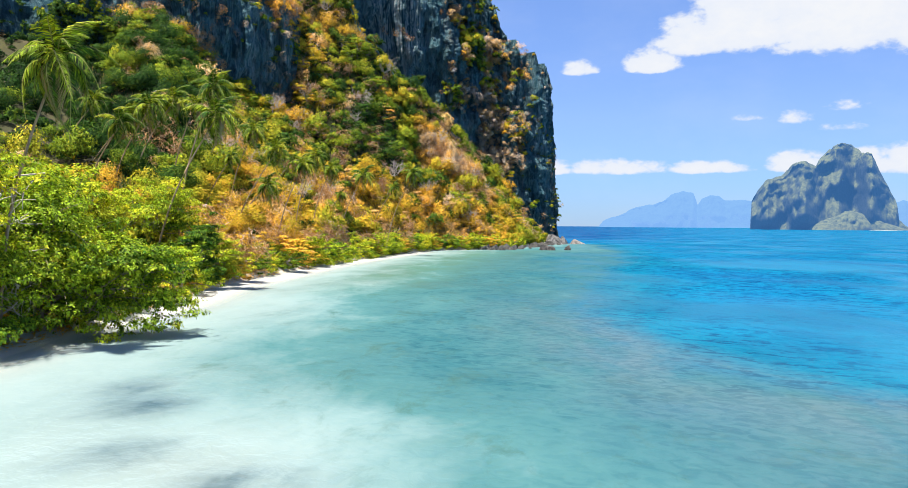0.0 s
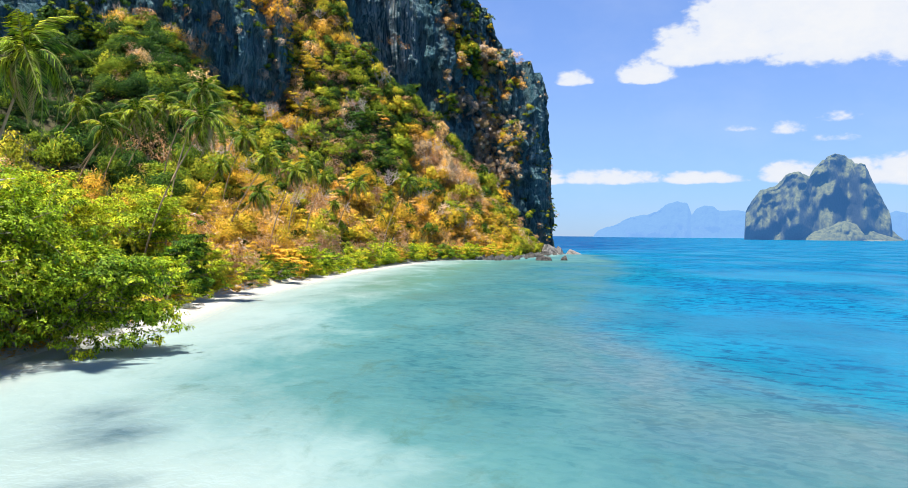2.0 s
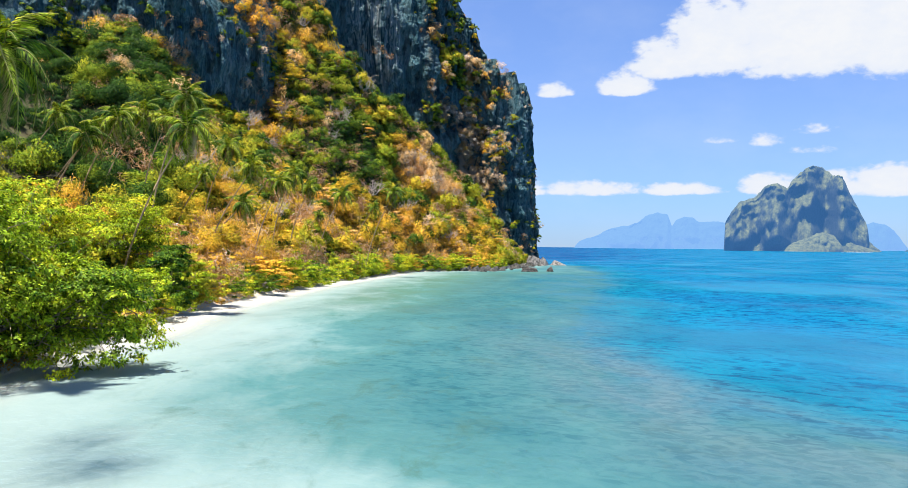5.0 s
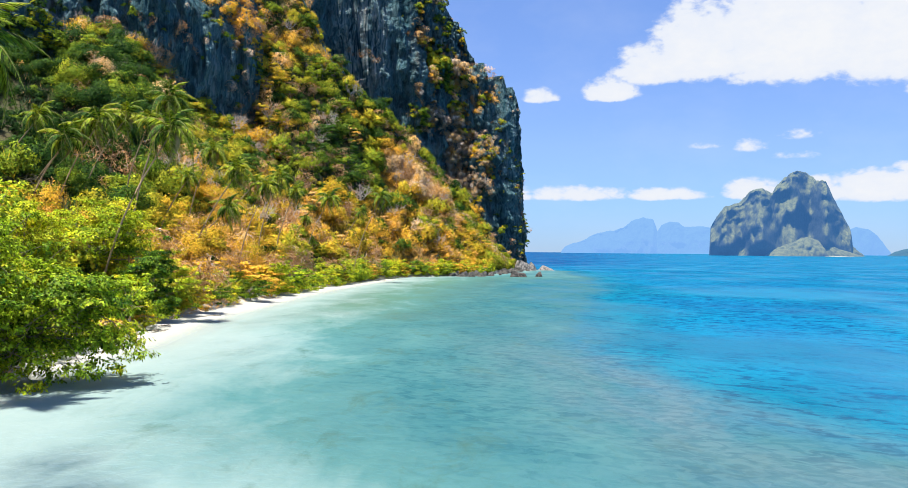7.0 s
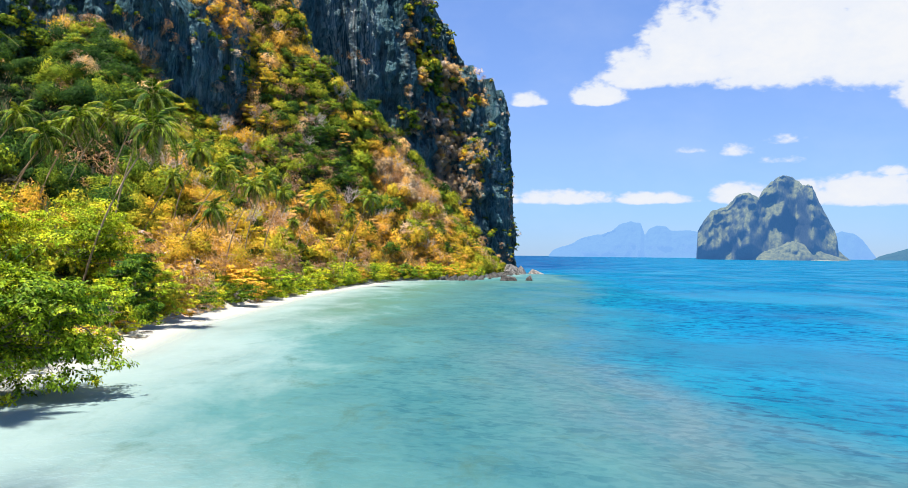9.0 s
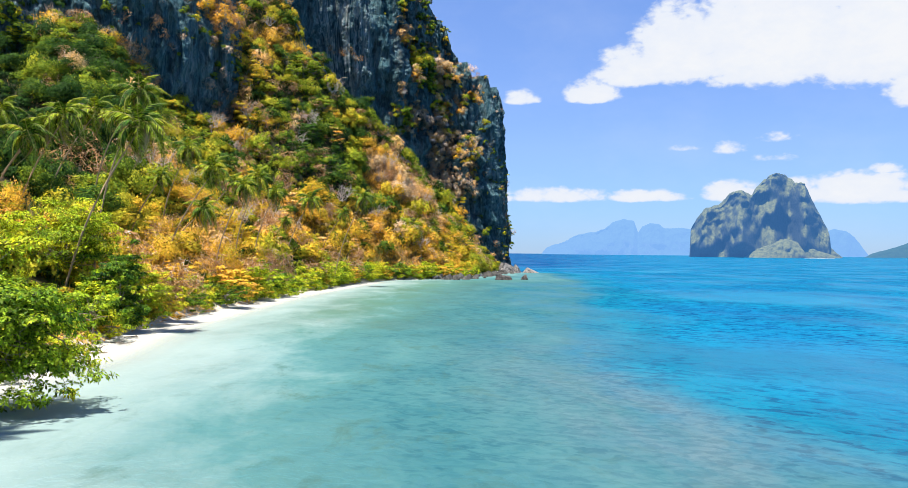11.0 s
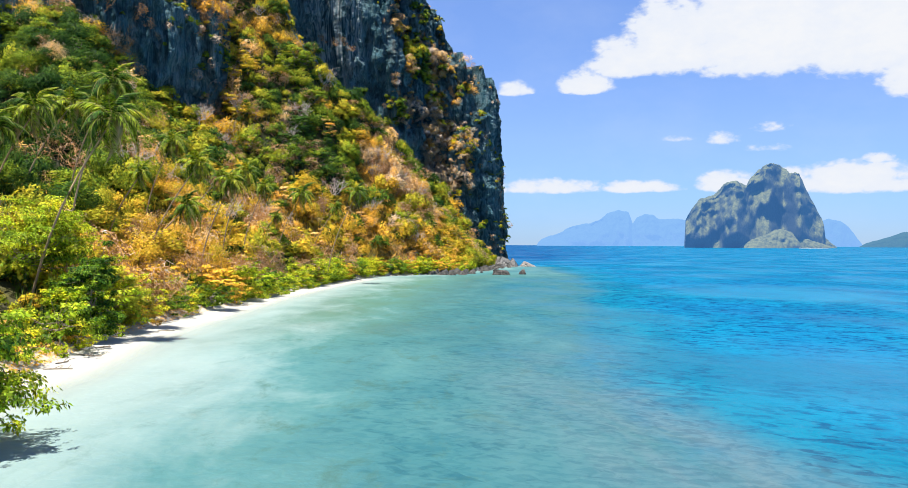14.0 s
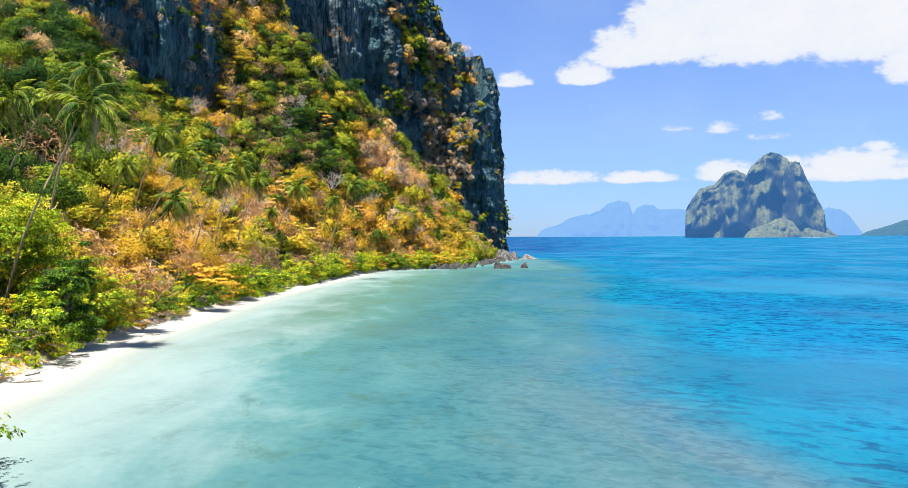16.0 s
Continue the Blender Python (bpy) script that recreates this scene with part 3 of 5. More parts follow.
def water_depth(x, y):
    s = shore_distance(x, y)
    dry = np.interp(y, [60, 78, 94, 150, 275, 312], [1.5, 2.0, 3.6, 4.0, 3.6, -11.0])
    bar = 1 - 0.78 * np.exp(-((x + 8) / 12) ** 2 - ((y - 35) / 14) ** 2)
    shelf = bar * np.clip((s - dry) * 0.055, -0.6, 1.5) + np.clip((s - 23.0) * 0.02, 0, 0.8)
    past = x - np.interp(y, DROP_Y, DROP_X) + 3.5 * fbm(np.stack([x * 0.05, y * 0.03, 0 * x], -1), 3)
    deep = np.clip((past + 7) * 0.27, 0, 3.8) + np.clip((past - 7) * 0.10, 0, 6.0)
    # a higher depth value, so a darker tone, in a far sector off the point
    far_sector = np.clip((0.30 - x / np.maximum(y, 1.0)) / 0.16, 0, 1) * np.clip((y - 430) / 200, 0, 1)
    return np.minimum(shelf + deep, 7.2) + 3.0 * far_sector, past


def sea_axis(fine, step, far):
    a, b = fine
    grow = np.geomspace(step * 2, far, 26)
    return np.concatenate([(a - grow)[::-1], np.arange(a, b + step / 2, step), b + grow])


sea_x, sea_y = sea_axis((-40, 80), 1.5, 4800), sea_axis((10, 440), 2.0, 4500)
gx, gy = np.meshgrid(sea_x, sea_y, indexing="ij")
depth, past = water_depth(gx, gy)
spots = sum(np.exp(-((gx - x) / w) ** 2 - ((gy - y) / h) ** 2) for x, y, w, h in ((-14.5, 45.5, 1.9, 2.2), (-12.4, 37.0, 1.6, 1.8), (-6.6, 33.0, 2.0, 2.0), (-17.0, 50.0, 1.5, 2.2)))
reef = (1.7 * spots).clip(0, 1.3) + np.clip((past + 20) / 12, 0, 1) * np.clip((3 - past) / 6, 0, 1) * np.clip((125 - gy) / 50, 0, 1)
off_shore = shore_distance(gx, gy)
# band off the wooded shore where the hill's reflection is painted
hill_reflection = np.exp(-((off_shore - 22) / 13) ** 2) * np.clip((gy - 100) / 50, 0, 1) * np.clip((330 - gy) / 60, 0, 1)
swell = 6.0 * np.clip((np.hypot(gx, gy) - 2600) / 2200, 0, 1)
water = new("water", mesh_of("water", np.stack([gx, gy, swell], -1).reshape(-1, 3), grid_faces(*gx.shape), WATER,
                             {"depth": np.clip(depth, 0, 10).ravel() / 10, "reef": reef.ravel(), "hill_reflection": hill_reflection.ravel()}))
tagged(water, "clear turquoise sea water turning deep blue offshore", "sea", kind="structure")
bed = np.stack([gx, gy, np.where(depth < 0, np.minimum(-depth, 0.45), -depth - 1e-4 * gy.clip(0))], -1).reshape(-1, 3)
tagged(new("ground", mesh_of("ground", bed, grid_faces(*gx.shape), SAND, smooth=True)), "white coral sand beach running down into a pale seabed", "beach", kind="structure")

# ---------------------------------------------------------------- foliage templates


def unit(v):
    return v / (np.linalg.norm(v, axis=-1, keepdims=True) + 1e-6)


def leaf_blades(at, normal, size, rng):
    """One pointed blade a leaf: vertices (n*3, 3) and faces."""
    n = len(at)
    t = np.cross(normal, rng.normal(size=(n, 3)))
    t /= np.linalg.norm(t, axis=1, keepdims=True) + 1e-6
    b = np.cross(normal, t)
    s = size * rng.uniform(0.6, 1.4, (n, 1))
    v = np.stack([at - t * s * 0.75 - b * s * 0.62, at - t * s * 0.5 + b * s * 0.75, at + t * s * 1.15], 1)
    return v.reshape(-1, 3), np.arange(n * 3).reshape(n, 3)


def leaf_whorls(at, axis, size, rng, count=6):
    """A ring of pointed, slightly drooping leaves round each twig's end: vertices (n*count*4, 3) and faces."""
    n = len(at)
    e = np.cross(axis, rng.normal(size=(n, 3)))
    e /= np.linalg.norm(e, axis=1, keepdims=True) + 1e-6
    g = np.cross(axis, e)
    turn = np.arange(count)[None] * (2 * math.pi / count) + rng.uniform(-0.35, 0.35, (n, count))
    ray = np.cos(turn)[..., None] * e[:, None] + np.sin(turn)[..., None] * g[:, None]
    lift = rng.uniform(-0.35, 0.55, (n, count, 1))
    ray = ray + axis[:, None] * lift
    side = np.cross(ray, axis[:, None] + rng.normal(size=(n, count, 3)) * 0.35)
    side /= np.linalg.norm(side, axis=-1, keepdims=True) + 1e-6
    s = size * rng.uniform(0.6, 1.3, (n, count, 1))
    c = at[:, None]
    drop = np.array([0, 0, -0.22]) * s
    v = np.stack([c + ray * s * 0.12, c + ray * s * 0.62 + side * s * 0.30, c + ray * s * 1.15 + drop, c + ray * s * 0.62 - side * s * 0.30], 2)
    return v.reshape(-1, 3), np.arange(n * count * 4).reshape(-1, 4)


def crown_template(leaves, size, seed, pads=18, flat=0.8, twigs=0):
    """A crown about 1 in radius: tilted umbrella sprays of leaves in uneven tiers, some bare twigs among them. Also a hue shift and the clump's face for each vertex."""
    rng = np.random.default_rng(seed)
    c = rng.normal(size=(pads, 3))
    c[:, 2] = np.abs(c[:, 2]) * 1.2 - 0.35
    c /= np.linalg.norm(c, axis=1, keepdims=True)
    c *= rng.uniform(0.35, 0.9, (pads, 1))
    r = rng.uniform(0.2, 0.46, pads) * (1.05 if pads < 14 else 0.85)
    pick = rng.choice(pads, leaves, p=r ** 2 / (r ** 2).sum())
    a, q = rng.uniform(0, 2 * math.pi, leaves), np.sqrt(rng.uniform(0, 1, leaves)) * rng.uniform(0.85, 1.2, leaves)
    off = np.column_stack([np.cos(a) * q, np.sin(a) * q])
    out = c[pick, :2]
    sag = 0.30 * (1 - q ** 2) - 0.75 * (off * out).sum(1) + rng.normal(size=leaves) * (0.26 if not twigs else 0.42)
    at = c[pick] + np.column_stack([off, sag]) * r[pick, None]
    face = np.column_stack([off * 0.9 + out * 0.9, 0.7 - 0.5 * q])
    normal = unit(face + rng.normal(size=(leaves, 3)) * 0.5)
    v, f = leaf_blades(at, normal, size, rng)
    shift = np.repeat((rng.normal(size=pads) * 0.045)[pick], 3)
    lie = np.repeat(unit(unit(face) + normal * 0.45 + unit(at) * 0.35), 3, axis=0)
    if twigs:
        tv, tf = brush_template(twigs, seed + 5000)
        f = np.vstack([f, tf + len(v)])
        v = np.vstack([v, tv])
        shift = np.concatenate([shift, np.full(len(tv), 0.2)])
        lie = np.vstack([lie, unit(tv + np.array([0, 0, 0.4]))])
    v[:, 2] *= flat
    return v, f, shift, lie


def brush_template(twigs, seed, stout=1.0):
    """Bare brush about 1 in radius: thin forking twigs from one foot."""
    rng = np.random.default_rng(seed)
    verts, faces = [], []
    starts = [np.array([0, 0, -0.4])] * 5
    for k in range(twigs):
        a = starts[rng.integers(len(starts))]
        d = rng.normal(size=3) + np.array([0, 0, 0.9])
        d /= np.linalg.norm(d)
        b = a + d * rng.uniform(0.3, 0.75)
        b *= min(1.0, 1.1 / np.linalg.norm(b))
        side = np.cross(d, rng.normal(size=3))
        side *= (0.022 if k < 14 else 0.009 * stout) / np.linalg.norm(side)
        i = len(verts)
        verts += [a - side, a + side, b]
        faces.append((i, i + 1, i + 2))
        starts.append(b)
    return np.array(verts), np.array(faces)


def bleached_template(seed):
    """A leafless bush: crowded pale twigs and a few withered leaves."""
    rng = np.random.default_rng(seed)
    v, f = brush_template(190, seed, 2.2)
    at = v[f[rng.integers(30, 190, 110), 2]] + rng.normal(size=(110, 3)) * 0.05
    normal = rng.normal(size=(110, 3)) + np.array([0, 0, 1.0])
    lv, lf = leaf_blades(at, normal / np.linalg.norm(normal, axis=1, keepdims=True), 0.06, rng)
    v, f = np.vstack([v, lv]), np.vstack([f, lf + len(v)])
    return v, f, np.concatenate([rng.normal(size=190).repeat(3) * 0.05, np.full(len(lv), -0.04)]), unit(v + np.array([0, 0, 0.4]))


def scatter(templates, spots, sizes, tones, rng, squash=(0.7, 1.25)):
    """Copies of the templates at the spots, joined: vertices, faces, tones, facings."""
    vs, fs, ts, ls, base = [], [], [], [], 0
    for p, s, tone in zip(spots, sizes, tones):
        # dry plants are open and twiggy: they take the later templates
        half = len(templates) // 2
        if tone > 0.84 and rng.uniform() < 0.7:
            v, f, shift, lie = BLEACHED[rng.integers(len(BLEACHED))]
        else:
            v, f, shift, lie = templates[rng.integers(half) + (half if tone > 0.56 else 0)]
        a = rng.uniform(0, 2 * math.pi)
        ca, sa = math.cos(a), math.sin(a)
        k = s * np.array([rng.uniform(0.75, 1.3), rng.uniform(0.75, 1.3), rng.uniform(*squash)])
        w = v * k
        w = np.column_stack([w[:, 0] * ca - w[:, 1] * sa, w[:, 0] * sa + w[:, 1] * ca, w[:, 2]]) + p
        vs.append(w)
        fs.append(f + base)
        ts.append(np.clip(tone + shift, 0.02, 1.0))
        ls.append(np.column_stack([lie[:, 0] * ca - lie[:, 1] * sa, lie[:, 0] * sa + lie[:, 1] * ca, lie[:, 2]]))
        base += len(w)
    return np.vstack(vs), np.vstack(fs), np.concatenate(ts), np.vstack(ls)


BLEACHED = [bleached_template(900 + k) for k in range(6)]

# ---------------------------------------------------------------- woods on the slope


def join(pieces):
    vs, fs, base = [], [], 0
    for v, f in pieces:
        vs.append(v)
        fs.append(f + base)
        base += len(v)
    return np.vstack(vs), np.vstack(fs)


def slope_points(count, rng, columns, u_range, density=None):
    """Random places on the land between the columns and stations given, even by area."""
    u0, u1 = (int(u / STATIONS * (NU - 1)) for u in u_range)
    q = LAND[u0:u1 + 1, columns[0]:columns[1] + 1]
    du, dv = q[1:, :-1] - q[:-1, :-1], q[:-1, 1:] - q[:-1, :-1]
    area = np.linalg.norm(np.cross(du, dv), axis=-1)
    ui = (np.arange(area.shape[0]) + u0) / (NU - 1) * STATIONS
    vi = (np.arange(area.shape[1]) + columns[0])
    if density is not None:
        area = area * density(ui[:, None], vi[None, :], q[:-1, :-1])
    pick = rng.choice(area.size, count, p=(area / area.sum()).ravel())
    i, j = np.unravel_index(pick, area.shape)
    a, b = rng.uniform(size=(2, count, 1))
    p = q[i, j] + du[i, j] * a + dv[i, j] * b
    return p, ui[i], vi[j]


# stands of one hue on the slope: station, column, radius in metres, hue
HIGH_STANDS = [
    (5.2, 57, 10, 0.12), (4.4, 52, 14, 0.2),
    (4.8, 58, 7, 0.88), (4.9, 54, 10, 0.16), (5.7, 58, 6, 1.0), (4.7, 45, 7, 0.45), (6.3, 52, 9, 0.24), (9.3, 53, 5, 0.78), (9.9, 47, 6, 0.8), (9.4, 45, 6, 0.56),
    (8.8, 48, 5, 0.47), (9.4, 50, 3, 0.14), (7.8, 53, 6, 1.0), (6.6, 48, 8, 0.46), (7.1, 42, 8, 0.49), (10.8, 55, 5, 0.72), (10.6, 47, 7, 0.31), (11.3, 49, 5, 0.7),
    (11.9, 49, 8, 0.47), (10.2, 31, 7, 0.16), (10.8, 38, 7, 0.25), (10.2, 39, 5, 0.42), (12.9, 58, 6, 0.3), (12.5, 47, 6, 0.92), (13.1, 57, 4, 0.45), (8.6, 40, 7, 0.2),
]
LOW_STANDS = [
    (4.4, 21, 8, 0.13), (4.6, 29, 10, 0.08), (4.0, 26, 9, 0.10), (4.9, 23, 7, 0.40), (5.3, 26, 8, 0.12), (5.6, 24, 6, 0.6), (5.9, 19, 9, 0.69), (6.5, 19, 9, 0.7), (6.8, 14, 6, 0.66), (5.4, 12, 7, 0.66),
    (6.2, 29, 7, 0.85), (6.0, 8, 4, 0.2), (7.0, 10, 5, 0.4), (9.6, 27, 7, 0.15), (10.6, 26, 7, 0.14), (12.3, 41, 7, 0.93), (12.9, 38, 8, 0.95), (13.3, 37, 7, 0.90),
    (11.0, 21, 7, 0.8), (11.5, 16, 7, 0.73), (11.1, 9, 6, 0.53), (12.3, 19, 5, 0.4), (13.0, 22, 5, 0.18), (12.7, 15, 7, 0.65), (14.0, 40, 9, 0.45), (14.2, 29, 9, 0.47),
]
DUSTY_STANDS = [(3.9, 21, 7, 0.72), (7.4, 9, 6, 0.38), (9.1, 8, 6, 0.58), (7.7, 26, 9, 0.83), (9.6, 16, 9, 0.55), (8.6, 22, 9, 0.74), (6.9, 24, 8, 0.62), (7.6, 33, 8, 0.46), (9.0, 32, 8, 0.34)]


RIB_STANDS = [(13.36, 137, 8, 0.85), (13.3, 114, 7, 1.0), (14.65, 152, 8, 0.40), (14.7, 170, 8, 0.5), (13.9, 104, 9, 0.92), (13.7, 108, 6, 1.0), (13.55, 112, 6, 0.86),
              (14.8, 122, 8, 0.62), (14.45, 175, 8, 0.5), (14.0, 90, 9, 0.96)]


def place_on_land(u, column):
    return LAND[min(NU - 1, int(round(u / STATIONS * (NU - 1)))), column]


def stand_tone(p, tone, stands, firm=4.0):
    """Blends the hue with that of the stands near each place."""
    total, weight = tone.copy(), np.ones(len(p))
    for u, column, radius, hue in stands:
        w = firm * np.exp(-(((p - place_on_land(u, column)) / radius) ** 2).sum(1))
        total += w * hue
        weight += w
    return total / weight


def woods_tone(p, u, v):
    """Hue of the cover: green by the near shore, orange and dry under the palms and by the far shore, mixed above."""
    s = v / NS
    n1 = fbm(p * 0.03 + 5.0, 3)
    n2 = fbm(p * 0.08 + 55.0, 3)
    rng = np.random.default_rng(len(p))
    tone = 0.43 + 0.14 * n1 + 0.16 * n2
    low = np.clip((0.46 - s) / 0.22, 0, 1)
    dry = np.clip((u - 4.1) / 0.8, 0, 1) * np.clip((14.0 - u) / 0.5, 0, 1)
    tone = tone + 0.17 * low * dry
    tip = np.clip((u - 13.8) / 0.4, 0, 1) * np.clip((0.6 - s) / 0.2, 0, 1)
    tone = tone * (1 - tip) + tip * (0.46 + 0.1 * n2)
    tone = tone - 0.28 * np.clip((6.8 - u) / 1.2, 0, 1) * np.clip((s - 0.4) / 0.2, 0, 1)
    tone = stand_tone(p, tone, HIGH_STANDS)
    tone = stand_tone(p, tone, LOW_STANDS)
    tone = stand_tone(p, tone, DUSTY_STANDS)
    fringe = np.clip((0.12 - s) / 0.04, 0, 1) * np.clip((12.6 - u) / 0.6, 0, 1)
    tone = tone * (1 - 0.6 * fringe) + fringe * 0.6 * (0.40 + 0.2 * n2)
    tone = tone + rng.normal(size=len(p)) * 0.045
    dark = rng.uniform(size=len(p)) < np.clip(0.18 + 0.4 * n2, 0.04, 0.6) * (1 - 0.8 * low * dry) * (tone < 0.7)
    tone = np.where(dark, 0.12 + 0.4 * (tone - 0.3).clip(0, 0.3), tone)
    bleached = rng.uniform(size=len(p)) < 0.04
    tone = np.where(bleached, 0.88 + 0.08 * n1, tone)
    return np.clip(tone, 0.05, 1.0)


def colour_ground():
    """The soil takes the hue of what grows on it."""
    q = LAND.reshape(-1, 3)
    tone = 0.45 + 0.14 * fbm(q * 0.03 + 5.0, 3) + 0.12 * fbm(q * 0.08 + 55.0, 3)
    for stands in (HIGH_STANDS, LOW_STANDS, DUSTY_STANDS):
        tone = stand_tone(q, tone, stands)
    headland_mesh.attributes.new("cover", "FLOAT", "POINT").data.foreach_set("value", np.clip(tone, 0, 1).astype(np.float32))


colour_ground()


def build_undergrowth():
    """Fine upright blades and twigs between the shrubs."""
    rng = np.random.default_rng(17)
    p, u, v = slope_points(150000, rng, (5, NS + 3), (4.0, 15.2), lambda a, b, q: np.where((q[..., 1] > 50) & (q[..., 0] > -6 - 0.56 * q[..., 1]), np.where(a < 7, 1.5, 1.0), 0.02))
    tone = woods_tone(p, u, v)
    # greens darkened to stand in for shade among the shrubs
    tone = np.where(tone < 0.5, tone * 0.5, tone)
    n = len(p)
    up = np.array([0, 0, 1.0]) + rng.normal(size=(n, 3)) * 0.45
    side = np.cross(up, rng.normal(size=(n, 3)))
    side /= np.linalg.norm(side, axis=1, keepdims=True) + 1e-6
    h = rng.uniform(0.5, 1.5, (n, 1))
    p[:, 2] -= 0.15
    w = side * rng.uniform(0.06, 0.17, (n, 1))
    verts = np.stack([p - w, p + w, p + up * h], 1).reshape(-1, 3)
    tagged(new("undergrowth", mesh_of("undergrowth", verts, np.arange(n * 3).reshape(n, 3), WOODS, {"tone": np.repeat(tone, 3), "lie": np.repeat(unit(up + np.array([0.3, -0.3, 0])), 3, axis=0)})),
           "tangled dry grass and low herbs between the shrubs", "undergrowth", kind="stuff")


build_undergrowth()


def build_woods():
    rng = np.random.default_rng(11)
    small = [crown_template(190, 0.145 if k < 5 else 0.115, 100 + k, 7 + k % 5, 0.75 + 0.07 * (k % 5), 0 if k < 5 else 34) for k in range(10)]
    large = [crown_template(700, 0.082 if k < 5 else 0.066, 150 + k, 16 + 3 * (k % 5), 0.66 + 0.09 * (k % 5), 16 if k < 5 else 90) for k in range(10)]
    pieces = []

    def cover(count, columns, stations, sizes, templates, lift=0.3, density=None):
        p, u, v = slope_points(count, rng, columns, stations, density)
        size = rng.uniform(*sizes, len(p)) * np.where(v < 9, 0.75, 1.0) * np.clip((16.0 - u) / 2.0, 0.4, 1.0)
        tone = woods_tone(p, u, v)
        p[:, 2] += size * lift
        pieces.append(scatter(templates, p, size, tone, rng))

    def settle(name, label, category):
        v, f, t, lie, base = [], [], [], [], 0
        for a, b, c, d in pieces:
            v.append(a)
            f.append(b + base)
            t.append(c)
            lie.append(d)
            base += len(a)
        tagged(new(name, mesh_of(name, np.vstack(v), np.vstack(f), WOODS, {"tone": np.concatenate(t), "lie": np.vstack(lie)})), label, category, kind="stuff")
        pieces.clear()

    # far slope and point: undergrowth, then crowns standing over it
    cover(1500, (5, NS + 8), (6.6, 11.6), (0.9, 2.1), small)
    cover(300, (8, NS + 8), (6.6, 11.6), (2.2, 4.3), large, 0.75)
    cover(420, (5, NS + 8), (11.5, 15.7), (1.1, 2.8), small)
    cover(150, (6, NS + 8), (11.5, 15.3), (2.8, 5.4), large, 0.6)
    cover(190, (5, 32), (12.0, 14.7), (1.2, 2.6), small)
    cover(70, (24, NS + 4), (12.6, 14.0), (2.2, 4.0), large, 0.5)
    cover(45, (5, 26), (13.9, 15.3), (2.6, 4.2), large, 0.4)
    settle("hillside_woodland", "dry season scrub woodland, green yellow and orange, on the slope", "woodland")
    # near slope
    seen = lambda a, b, q: np.where((q[..., 1] > 50) & (q[..., 0] > -6 - 0.56 * q[..., 1]), 1.0, 0.04)
    mid = [crown_template(420 if k < 5 else 480, 0.095 if k < 5 else 0.068, 200 + k, 10 + 2 * (k % 5), 0.7 + 0.08 * (k % 5), 0 if k < 5 else 60) for k in range(10)]
    near = [crown_template(1300 if k < 4 else 1500, 0.058 if k < 4 else 0.042, 230 + k, 20 + 4 * (k % 4), 0.66 + 0.1 * (k % 4), 24 if k < 4 else 130) for k in range(8)]
    cover(1000, (4, NS), (3.2, 6.7), (1.2, 2.6), mid, 0.3, seen)
    cover(170, (5, 24), (4.4, 6.7), (1.0, 2.0), mid, 0.3, seen)
    cover(130, (9, NS), (3.2, 6.7), (2.4, 4.2), near, 0.9, seen)
    cover(170, (22, NS + 2), (4.4, 6.7), (2.4, 4.6), near, 0.5, seen)
    cover(260, (24, NS + 8), (4.2, 6.8), (1.4, 2.8), mid, 0.3, seen)
    settle("shore_thicket", "dense green and yellow thicket behind the beach", "thicket")

    # cover on the cliff's ledges
    def ledges(a, b, q):
        """How much grows on the rock: the shoulders are wooded, the walls bare but for ledges."""
        west = np.clip((5.15 - a) / 0.3, 0, 1) * np.where(q[..., 0] > -8 - 0.56 * q[..., 1], 1.0, 0.05)
        ridge = np.exp(-((a - 9.55 + 1.75 * np.clip((q[..., 2] - 58) / 24, 0, 1)) / 0.9) ** 4)
        clumps = np.clip(0.35 + 2.8 * fbm(q * 0.05 + 21.0, 3), 0.02, 1.6)
        n = np.cross(np.gradient(q, axis=0), np.gradient(q, axis=1))
        level = np.abs(n[..., 2]) / (np.linalg.norm(n, axis=-1) + 1e-9)
        shelf = 3.0 * np.clip(level - 0.35, 0, 1) * (a > 10.3) * (b < NS + NC)
        return np.clip(west + ridge, 0, 1) * np.clip(clumps + 0.6, 0.35, 1.5) + (0.04 + 0.15 * (a < 8.8)) * clumps + shelf * (a < 13.2)

    def rib(a, b, q):
        """The buttress carries a band of brush from its foot to its top, the outer edge a few tufts."""
        rise = (b - NS) / NC
        band = np.exp(-((a - 14.05 + 0.7 * (rise - 0.2)) / 0.6) ** 4) + (rise > 0.42) * np.exp(-((a - 14.3 - 1.3 * (rise - 0.4)) / 0.42) ** 4)
        edge = 0.25 * np.exp(-((a - 15.75) / 0.4) ** 2)
        clumps = np.clip(0.6 + 2.0 * fbm(q * 0.075 + 21.0, 3), 0.02, 1.4)
        n = np.cross(np.gradient(q, axis=0), np.gradient(q, axis=1))
        level = np.abs(n[..., 2]) / (np.linalg.norm(n, axis=-1) + 1e-9)
        return (band + edge + 0.05) * clumps * (0.7 + 0.8 * level)

    p, u, v = slope_points(1450, rng, (NS, NS + NC + 8), (3.3, 10.8), ledges)
    size = rng.uniform(1.0, 2.9, len(p))
    tone = np.clip(0.55 + 0.24 * fbm(p * 0.05, 3) + rng.normal(size=len(p)) * 0.08 - 0.32 * (u < 6), 0.08, 1.0)
